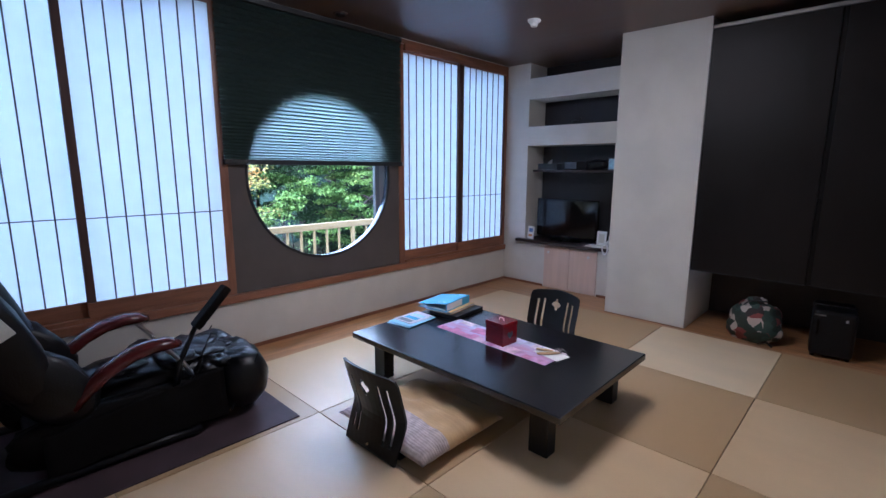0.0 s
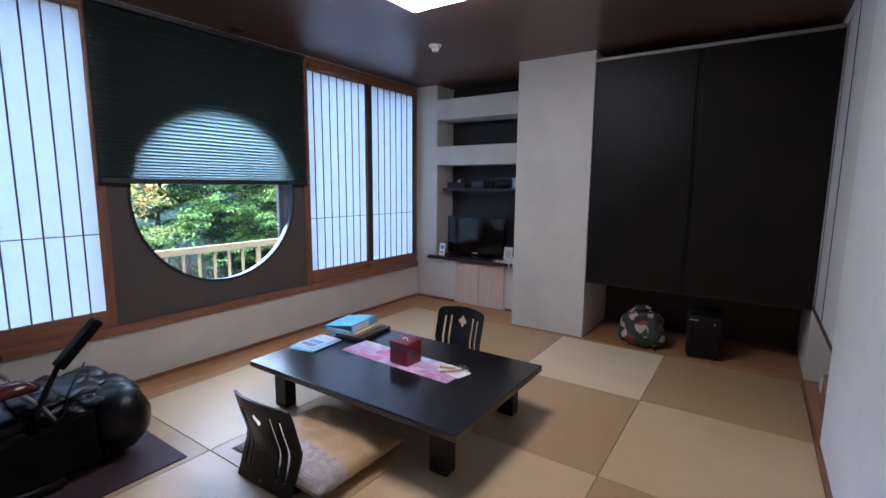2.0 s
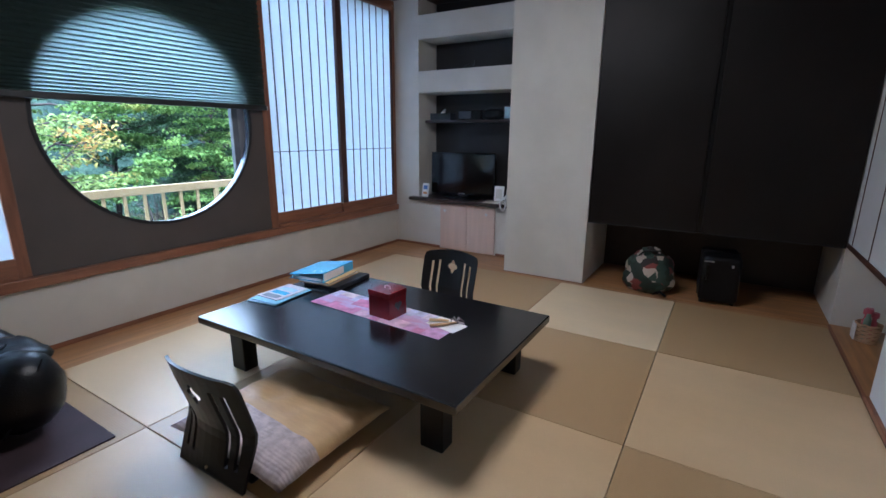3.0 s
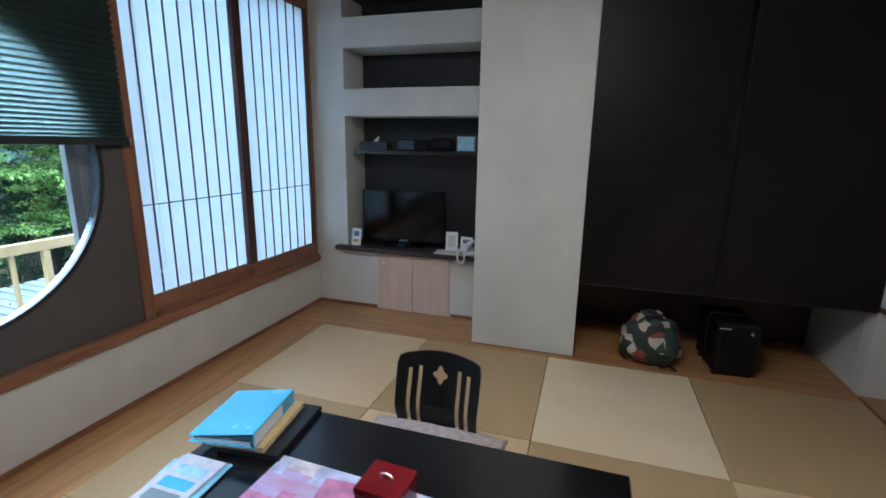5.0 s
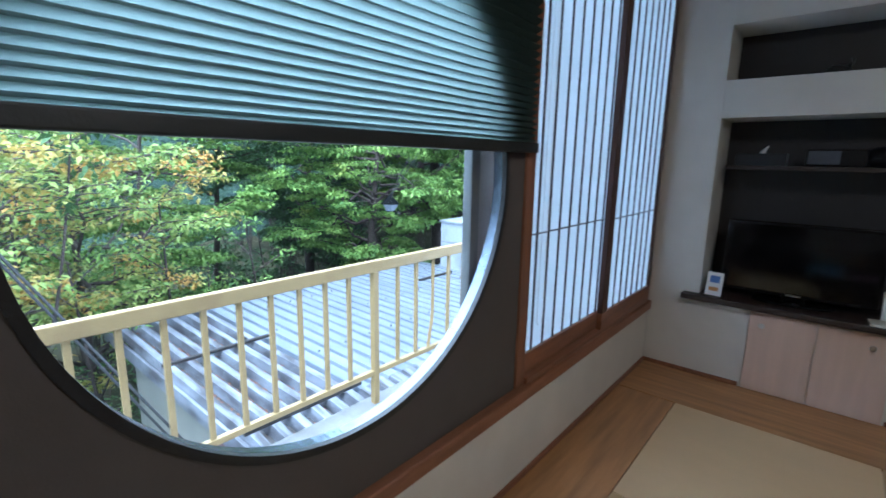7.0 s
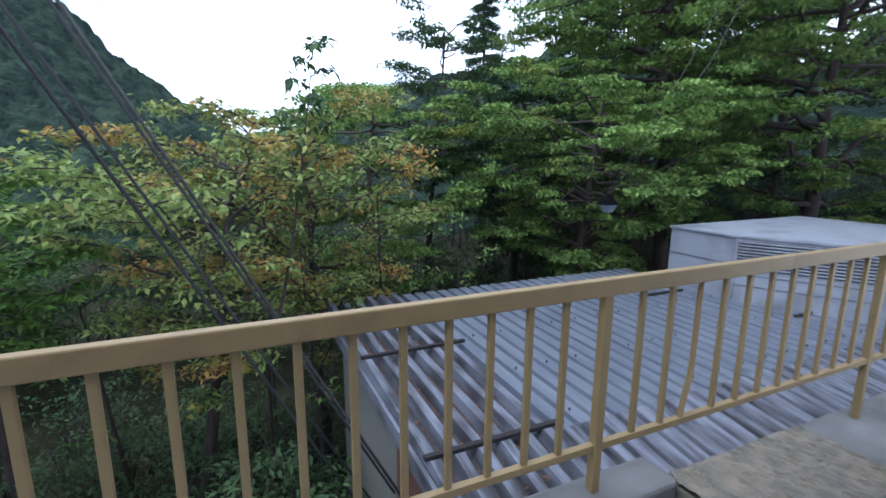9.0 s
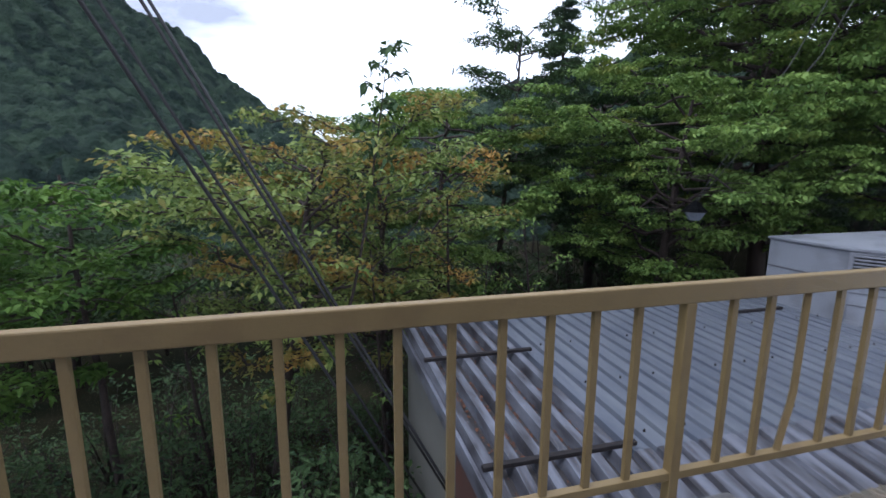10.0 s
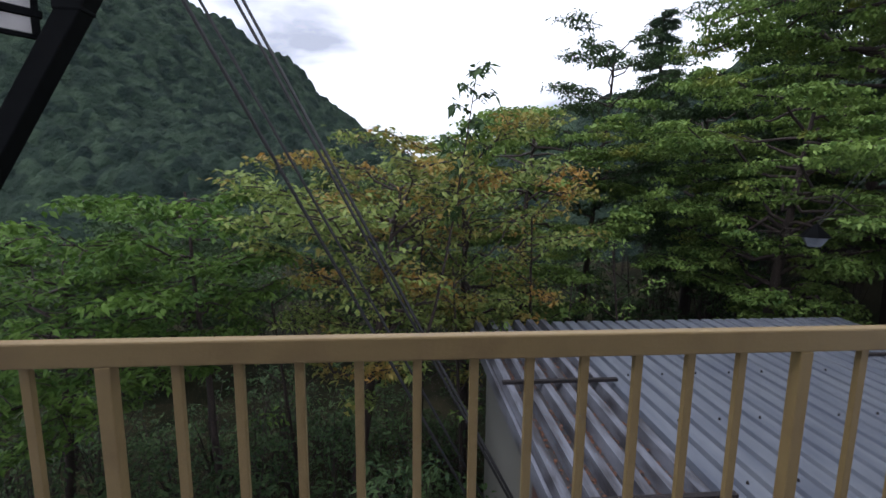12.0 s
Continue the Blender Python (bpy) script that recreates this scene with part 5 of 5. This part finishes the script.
def hillside(name, label, x0, x1, y0, y1, step, height, crown, seed, mat):
    """A far wooded slope: a height field with thousands of rounded and pointed crowns."""
    r = np.random.RandomState(seed)
    xs, ys = np.arange(x0, x1, step), np.arange(y0, y1, step)
    X, Y = np.meshgrid(xs, ys, indexing="ij")
    Z = height(X, Y)
    T = np.zeros_like(Z)
    area = (x1 - x0) * (y1 - y0)
    for _ in range(int(area / (crown * crown * 0.38))):
        cx, cy, rr = r.uniform(x0, x1), r.uniform(y0, y1), crown * r.uniform(0.4, 0.85)
        top = rr * r.uniform(0.7, 1.5)
        i0, i1 = max(0, int((cx - rr - x0) / step)), min(len(xs), int((cx + rr - x0) / step) + 2)
        j0, j1 = max(0, int((cy - rr - y0) / step)), min(len(ys), int((cy + rr - y0) / step) + 2)
        d = np.sqrt((X[i0:i1, j0:j1] - cx) ** 2 + (Y[i0:i1, j0:j1] - cy) ** 2) / rr
        T[i0:i1, j0:j1] = np.maximum(T[i0:i1, j0:j1], top * np.clip(1 - d ** 1.6, 0, 1))
    T = np.minimum(T, crown * 1.5)
    Z = Z + T + r.normal(0, 0.10 * crown / 4, Z.shape)
    V = np.stack([X, Y, Z], -1).reshape(-1, 3)
    ix = np.arange(V.shape[0]).reshape(len(xs), len(ys))
    F = np.stack([ix[:-1, :-1], ix[:-1, 1:], ix[1:, 1:], ix[1:, :-1]], -1).reshape(-1, 4)
    return tagged(raw(name, V, F, mat, smooth=True), label, "wooded mountain", kind="structure")


def west_mountain(X, Y):
    crest = np.interp(-Y, [-70, -18, 4, 23, 36, 52, 72, 110, 163, 252, 392], [-9, -6, 11, 23, 37, 46, 58.5, 85, 140, 205, 260])
    crest = crest + 2.4 + 0.8 * np.sin(Y * 0.31 + 1)
    f = np.clip((-50 - X) / 130.0, 0, 1)
    g = np.clip((-180 - X) / 60.0, 0, 1)
    ravine = 5 * np.sin((Y + X * 0.6) * 0.07) * f * (1 - f) * 4
    return -12 + (crest + 12) * f ** 0.85 * (1 - 0.5 * g) + ravine * (crest > 10)


hillside("backdrop_mountain", "steep forested mountainside across the valley", -225, -45, -200, 40, 0.5, west_mountain, 3.2, 5, FARWOODS)
hillside("backdrop_slope", "dense dark wood rising behind the maples", -75, -23, 5, 85, 0.5, lambda X, Y: -8 + 11 * np.clip((-23 - X + 0.8 * np.clip(Y - 8, 0, 30)) / 40, 0, 1.3) + 6 * np.clip((Y - 14) / 30, 0, 1) - 8 * np.clip((18 - Y) / 9, 0, 1), 3.0, 6, FARWOODS)
hillside("backdrop_rise", "dense dark wood beyond the outbuilding", -26, -1, 25, 70, 0.5, lambda X, Y: -3 + 12 * np.clip((Y - 25) / 22, 0, 1), 3.0, 9, FARWOODS)
hillside("backdrop_ridge", "distant low wooded ridge", -700, -420, -160, 330, 4.5, lambda X, Y: -10 + 26 * np.clip((-420 - X) / 180, 0, 1) + 6 * np.sin(Y * 0.02), 11.0, 8, FARWOODS)


def leaf_cloud(centres, spread, count, size, r, flat=0.25, droop=0.35, slim=0.42):
    """Many small folded leaves round the twig ends; returns points and faces."""
    c = np.repeat(centres, count, axis=0)
    n = len(c)
    off = r.normal(0, 1, (n, 3))
    off *= (r.uniform(0.25, 1, (n, 1)) / np.maximum(np.linalg.norm(off, axis=1, keepdims=True), 1e-3))
    sp = np.repeat(spread, count)[:, None] if np.ndim(spread) else spread
    c = c + off * sp * np.array([1, 1, flat])
    az = r.uniform(0, 2 * np.pi, n)
    tilt = r.normal(-droop, 0.35, n)
    d = np.stack([np.cos(az) * np.cos(tilt), np.sin(az) * np.cos(tilt), np.sin(tilt)], -1)
    roll = r.normal(0, 0.45, n)
    s = np.stack([-np.sin(az), np.cos(az), np.zeros(n)], -1)
    up = np.cross(d, s)
    s = s * np.cos(roll)[:, None] + up * np.sin(roll)[:, None]
    L = size * r.uniform(0.6, 1.25, n)[:, None]
    W = L * slim * 0.5
    mid = c + d * L * 0.45
    fold = np.array([0, 0, 1]) * L * 0.06
    V = np.stack([c, mid + s * W + fold, c + d * L - np.array([0, 0, 1]) * L * 0.08, mid - s * W + fold], 1).reshape(-1, 3)
    F = np.arange(4 * n).reshape(n, 4)
    return V, F


def add_tube(V, F, pts, radii, seg=6):
    pts = np.asarray(pts, float)
    base = sum(len(v) for v in V)
    k = len(pts)
    d = np.gradient(pts, axis=0)
    d /= np.maximum(np.linalg.norm(d, axis=1, keepdims=True), 1e-6)
    side = np.cross(d, np.array([0.31, 0.17, 0.93]))
    side /= np.maximum(np.linalg.norm(side, axis=1, keepdims=True), 1e-6)
    up = np.cross(side, d)
    a = np.arange(seg) * 2 * np.pi / seg
    ringp = pts[:, None] + np.asarray(radii)[:, None, None] * (side[:, None] * np.cos(a)[None, :, None] + up[:, None] * np.sin(a)[None, :, None])
    V.append(ringp.reshape(-1, 3))
    i = base + np.arange(k * seg).reshape(k, seg)
    F.append(np.stack([i[:-1], np.roll(i[:-1], -1, 1), np.roll(i[1:], -1, 1), i[1:]], -1).reshape(-1, 4))


def tree(name, label, base, top, lean, trunk_r, limbs, reach, first, leaf, mat, seed, spread=0.32, per=26, size=0.13, rise=0.25, flat=0.25, twigs=7, side=1.0, crown_shape=None, slim=0.42, droop=0.35, keep=None):
    """A broadleaf tree: bent trunk, limbs in all directions, side twigs and leaf sprays at their ends."""
    r = np.random.RandomState(seed)
    bx, by = base
    bz = float(ground_height(np.array(bx), np.array(by))) - 0.1
    H = top - bz
    t = thing(name, label, "tree", pose(bx, by, bz))
    f = np.linspace(0, 1, 12)
    wig = np.cumsum(r.normal(0, 0.035 * H / 11, (12, 2)), 0)
    spine = np.stack([lean[0] * f ** 1.3 + wig[:, 0], lean[1] * f ** 1.3 + wig[:, 1], H * f], -1)
    V, F = [], []
    add_tube(V, F, spine, trunk_r * (1 - 0.86 * f) + 0.008, 9)
    raw("trunk", np.concatenate(V), np.concatenate(F), BARK, t, smooth=True)
    V, F, ends = [], [], []
    for k in range(limbs):
        u = first + (1 - first) * ((k + 0.5) / limbs) ** 0.85
        p0 = np.array([np.interp(u, f, spine[:, i]) for i in range(3)])
        az = k * 2.39996 + r.uniform(-0.4, 0.4)
        shape = crown_shape(u) if crown_shape else math.sin(math.pi * min(1, 0.18 + 0.82 * (1 - (u - first) / (1 - first)) ** 0.75)) * 0.75 + 0.3
        L = reach * shape * r.uniform(0.75, 1.15)
        g = np.linspace(0, 1, 7)
        up_ = rise * r.uniform(0.3, 1.7) + r.uniform(-0.08, 0.14)
        bend = r.uniform(-0.35, 0.35)
        dirs = np.stack([np.cos(az + bend * g), np.sin(az + bend * g)], -1)
        path = p0 + np.concatenate([dirs * (L * g)[:, None], (L * (up_ * g + 0.10 * np.sin(3 * g + seed + k) - 0.3 * abs(up_) * g ** 3))[:, None]], 1)
        path[1:] += r.normal(0, 0.04 * L, (6, 3))
        lr = max(0.012, trunk_r * 0.42 * (1 - u * 0.6))
        add_tube(V, F, path, lr * (1 - 0.85 * g) + 0.004, 5)
        n_t = max(3, int(twigs * L / reach + 2))
        for j in range(n_t):
            q = 0.25 + 0.75 * (j + r.uniform(0.2, 0.9)) / n_t
            p1 = np.array([np.interp(q, g, path[:, i]) for i in range(3)])
            a2 = az + bend * q + (1 if j % 2 else -1) * r.uniform(0.4, 1.2) * side
            l2 = L * r.uniform(0.22, 0.45) * (1.15 - 0.5 * q)
            h = np.linspace(0, 1, 4)
            tw = p1 + np.stack([np.cos(a2) * l2 * h, np.sin(a2) * l2 * h, l2 * (rise * 0.6 * h - 0.15 * h * h)], -1)
            add_tube(V, F, tw, 0.008 * (1 - 0.7 * h) + 0.0025, 4)
            for q2 in (0.35, 0.7, 1.0):
                ends.append(np.array([np.interp(q2, h, tw[:, i]) for i in range(3)]))
        ends.append(path[-1])
    raw("branches", np.concatenate(V), np.concatenate(F), BARK, t, smooth=True)
    E = np.array(ends)
    if keep:
        E = E[keep(E + np.array([bx, by, bz]))]
    LV, LF = leaf_cloud(E, spread, per, size, r, flat, droop, slim)
    raw("crown", LV, LF, mat, t)
    return t


tree("maple_tree", "large green maple with layered horizontal boughs", (-13.2, 14.0), 7.6, (-0.3, -0.4), 0.26, 64, 4.3, 0.22, None, LEAF_MAPLE, 11, keep=lambda P: np.linalg.norm(P - np.array([-10.45, 8.94, 0.39]), axis=1) > 0.9, spread=0.36, per=56, size=0.115, slim=0.55, rise=0.2, flat=0.26, twigs=11, droop=0.45)
tree("maple_tree", "green maple leaning over the outbuilding roof", (-12.6, 10.0), 2.6, (0.3, 0.3), 0.17, 48, 2.7, 0.26, None, LEAF_MAPLE, 12, keep=lambda P: np.linalg.norm(P - np.array([-10.45, 8.94, 0.39]), axis=1) > 0.9, spread=0.31, per=50, size=0.105, slim=0.55, rise=0.2, flat=0.26, twigs=9, droop=0.45)
tree("maple_tree", "tall green maple on the slope", (-10.8, 16.6), 7.4, (0.2, -0.5), 0.25, 56, 5.2, 0.22, None, LEAF_MAPLE, 13, spread=0.40, per=50, size=0.125, slim=0.55, rise=0.2, flat=0.26, twigs=10, droop=0.45)
tree("turning_tree", "slender tree with green and orange autumn leaves", (-9.9, 1.25), 1.05, (-0.3, 0.7), 0.105, 34, 1.9, 0.40, None, LEAF_AUTUMN, 14, spread=0.27, per=10, size=0.10, rise=0.5, flat=0.45, twigs=12, slim=0.5)
tree("turning_tree", "bushy tree with yellowing leaves", (-11.6, 3.3), 1.35, (0.2, -0.2), 0.11, 32, 2.2, 0.36, None, LEAF_AUTUMN, 15, spread=0.29, per=10, size=0.105, rise=0.5, flat=0.45, twigs=12, slim=0.5)
tree("bright_tree", "young tree with bright green drooping leaves", (-9.7, -2.7), 0.30, (0.3, 0.4), 0.075, 26, 2.0, 0.45, None, LEAF_BRIGHT, 16, spread=0.28, per=20, size=0.115, slim=0.45, rise=0.10, flat=0.2, twigs=8)
tree("bright_tree", "young bright green tree", (-9.6, -0.55), 0.98, (-0.2, -0.3), 0.06, 20, 1.5, 0.55, None, LEAF_BRIGHT, 17, spread=0.26, per=19, size=0.11, slim=0.45, rise=0.12, flat=0.25, twigs=7)
tree("slender_tree", "airy tree standing up against the sky", (-17.0, 7.4), 5.0, (0.2, 0.6), 0.12, 34, 1.7, 0.42, None, LEAF_DARK, 18, spread=0.30, per=17, size=0.13, rise=0.45, flat=0.4, twigs=7)
tree("broadleaf_tree", "broad dark green tree behind the shed", (-15.5, 5.2), 2.4, (0.1, 0.3), 0.16, 32, 3.4, 0.30, None, LEAF_MAPLE, 19, spread=0.42, per=70, size=0.105, slim=0.7, rise=0.18, flat=0.22, twigs=8)
tree("broadleaf_tree", "broad dark green tree in the wood", (-18.5, 12.0), 3.6, (0.1, 0.3), 0.2, 36, 3.4, 0.25, None, LEAF_DARK, 20, spread=0.5, per=34, size=0.19, rise=0.18, flat=0.25, twigs=8)
tree("broadleaf_tree", "tall dark green tree in the wood", (-19.5, 19.6), 9.0, (0.1, 0.3), 0.25, 36, 5.4, 0.22, None, LEAF_DARK, 21, spread=0.55, per=34, size=0.21, rise=0.18, flat=0.25, twigs=8)
tree("broadleaf_tree", "tall dark green tree in the wood", (-15.0, 22.0), 9.5, (0.1, 0.3), 0.25, 34, 5.6, 0.22, None, LEAF_DARK, 22, spread=0.55, per=34, size=0.21, rise=0.18, flat=0.25, twigs=8)
tree("broadleaf_tree", "tree on the valley side", (-20.0, 1.0), 0.9, (0.1, 0.3), 0.15, 28, 3.6, 0.25, None, LEAF_DARK, 23, spread=0.5, per=34, size=0.18, rise=0.2, flat=0.3, twigs=8)
tree("broadleaf_tree", "tree on the valley side", (-19.0, -5.2), -0.4, (0.1, 0.3), 0.15, 28, 3.8, 0.25, None, LEAF_DARK, 24, spread=0.5, per=34, size=0.18, rise=0.2, flat=0.3, twigs=8)
tree("conifer", "dark pointed conifer above the maples", (-27.0, 15.25), 9.7, (0, 0), 0.22, 70, 3.2, 0.25, None, LEAF_CONIFER, 25, spread=0.34, per=22, size=0.28, rise=-0.12, flat=0.3, twigs=6, crown_shape=lambda u: 0.10 + 1.25 * (1 - u), slim=0.2)
tree("conifer", "dark pointed conifer in the wood", (-25.0, 20.6), 12.0, (0, 0), 0.25, 70, 3.8, 0.25, None, LEAF_CONIFER, 26, spread=0.34, per=22, size=0.28, rise=-0.12, flat=0.3, twigs=6, crown_shape=lambda u: 0.10 + 1.25 * (1 - u), slim=0.2)


def sapling():
    """A thin shoot with large leaves against the sky."""
    r = np.random.RandomState(40)
    t = thing("tall_shoot", "thin upright shoot with large drooping leaves", "sapling", pose(-9.25, 2.35, -0.9))
    g = np.linspace(0, 1, 10)
    spine = np.stack([0.05 * np.sin(4 * g), 0.62 * g ** 0.8, 3.45 * g], -1)
    V, F, ends = [], [], []
    add_tube(V, F, spine, 0.020 * (1 - 0.85 * g) + 0.002, 6)
    for k in range(15):
        u = 0.45 + 0.55 * k / 14
        p = np.array([np.interp(u, g, spine[:, i]) for i in range(3)])
        az = k * 2.4
        L = 0.42 * (1.15 - u) + 0.14
        h = np.linspace(0, 1, 4)
        tw = p + np.stack([np.cos(az) * L * h, np.sin(az) * L * h, L * (0.75 * h - 0.35 * h * h)], -1)
        add_tube(V, F, tw, 0.006 * (1 - 0.7 * h) + 0.002, 4)
        ends += [tw[1], tw[2], tw[3]]
    raw("stem", np.concatenate(V), np.concatenate(F), BARK, t, smooth=True)
    LV, LF = leaf_cloud(np.array(ends), 0.12, 5, 0.165, r, 0.7, 0.6, 0.42)
    raw("leaves", LV, LF, LEAF_DARK, t)


sapling()


def undergrowth(name, label, boxes, count, size, mat, seed, height):
    """Low bushes and shade plants as one leafy mass of clumps with stems."""
    r = np.random.RandomState(seed)
    cs, V, F = [], [], []
    for x0, x1, y0, y1, n in boxes:
        for _ in range(n):
            x, y = r.uniform(x0, x1), r.uniform(y0, y1)
            z = float(ground_height(np.array(x), np.array(y)))
            hh = height * r.uniform(0.4, 1.0)
            for _ in range(9):
                p = np.array([x + r.normal(0, 0.35), y + r.normal(0, 0.35), z + hh * r.uniform(0.3, 1.0)])
                cs.append(p)
                add_tube(V, F, np.array([[x, y, z], [(x + p[0]) / 2, (y + p[1]) / 2, z + (p[2] - z) * 0.6], p]), [0.014, 0.009, 0.004], 4)
    LV, LF = leaf_cloud(np.array(cs), 0.3, count, size, r, 0.4, 0.3)
    t = thing(name, label, "bushes", kind="stuff")
    raw("stems", np.concatenate(V), np.concatenate(F), BARK, t)
    raw("foliage", LV, LF, mat, t)


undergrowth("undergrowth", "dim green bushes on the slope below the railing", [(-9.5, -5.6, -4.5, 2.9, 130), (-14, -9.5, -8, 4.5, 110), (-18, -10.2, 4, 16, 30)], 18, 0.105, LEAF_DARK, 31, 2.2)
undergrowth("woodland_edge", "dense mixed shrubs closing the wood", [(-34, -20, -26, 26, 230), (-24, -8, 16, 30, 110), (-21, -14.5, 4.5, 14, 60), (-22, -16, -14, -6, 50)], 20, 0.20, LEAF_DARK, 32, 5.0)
for k, (x, y) in enumerate(((-9.9, 3.0), (-10.4, 2.2), (-11.0, 4.4), (-12.6, 5.4), (-11.8, 6.6), (-13.6, 7.6), (-10.6, 0.4), (-12.5, 2.4))):
    r = np.random.RandomState(60 + k)
    z = float(ground_height(np.array(x), np.array(y)))
    t = thing("thin_tree", "thin bare-stemmed young tree in the shade", "tree", pose(x, y, z), "thin trees behind the shed")
    V, F = [], []
    g = np.linspace(0, 1, 8)
    sp = np.stack([r.normal(0, 0.25) * g + 0.06 * np.sin(5 * g + k), r.normal(0, 0.35) * g, (4.2 + r.uniform(-0.5, 1.2)) * g], -1)
    add_tube(V, F, sp, 0.04 * (1 - 0.8 * g) + 0.005, 6)
    ends = []
    for j in range(7):
        u = 0.45 + 0.08 * j
        p = np.array([np.interp(u, g, sp[:, i]) for i in range(3)])
        az, L = j * 2.4 + k, r.uniform(0.5, 1.1)
        h = np.linspace(0, 1, 4)
        tw = p + np.stack([np.cos(az) * L * h, np.sin(az) * L * h, L * 0.7 * h], -1)
        add_tube(V, F, tw, 0.012 * (1 - 0.7 * h) + 0.003, 4)
        ends += [tw[2], tw[3]]
    raw("stem", np.concatenate(V), np.concatenate(F), BARK, t, smooth=True)
    LV, LF = leaf_cloud(np.array(ends), 0.28, 20, 0.11, r, 0.35, 0.35)
    raw("leaves", LV, LF, LEAF_DARK if k % 2 else LEAF_MAPLE, t)

# ---- mats of the floor, piece by piece ----
xs_ = [-3.012, -2.142, -1.275, -0.414, 0.482]
ys_ = [4.166, 3.201, 2.236, 1.295, 0.345, -0.61, -1.58]
for i in range(4):
    for j in range(6):
        x0, x1, y0, y1 = xs_[i] + 0.0016, xs_[i + 1] - 0.0016, ys_[j + 1] + 0.0016, ys_[j] - 0.0016
        # alternate mats take the two painted sheen tones; one mat is newer
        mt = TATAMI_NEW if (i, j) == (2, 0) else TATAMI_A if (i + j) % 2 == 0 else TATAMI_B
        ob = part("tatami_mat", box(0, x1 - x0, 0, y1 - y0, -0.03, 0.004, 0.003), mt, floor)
        ob.location = (x0, y0, 0)
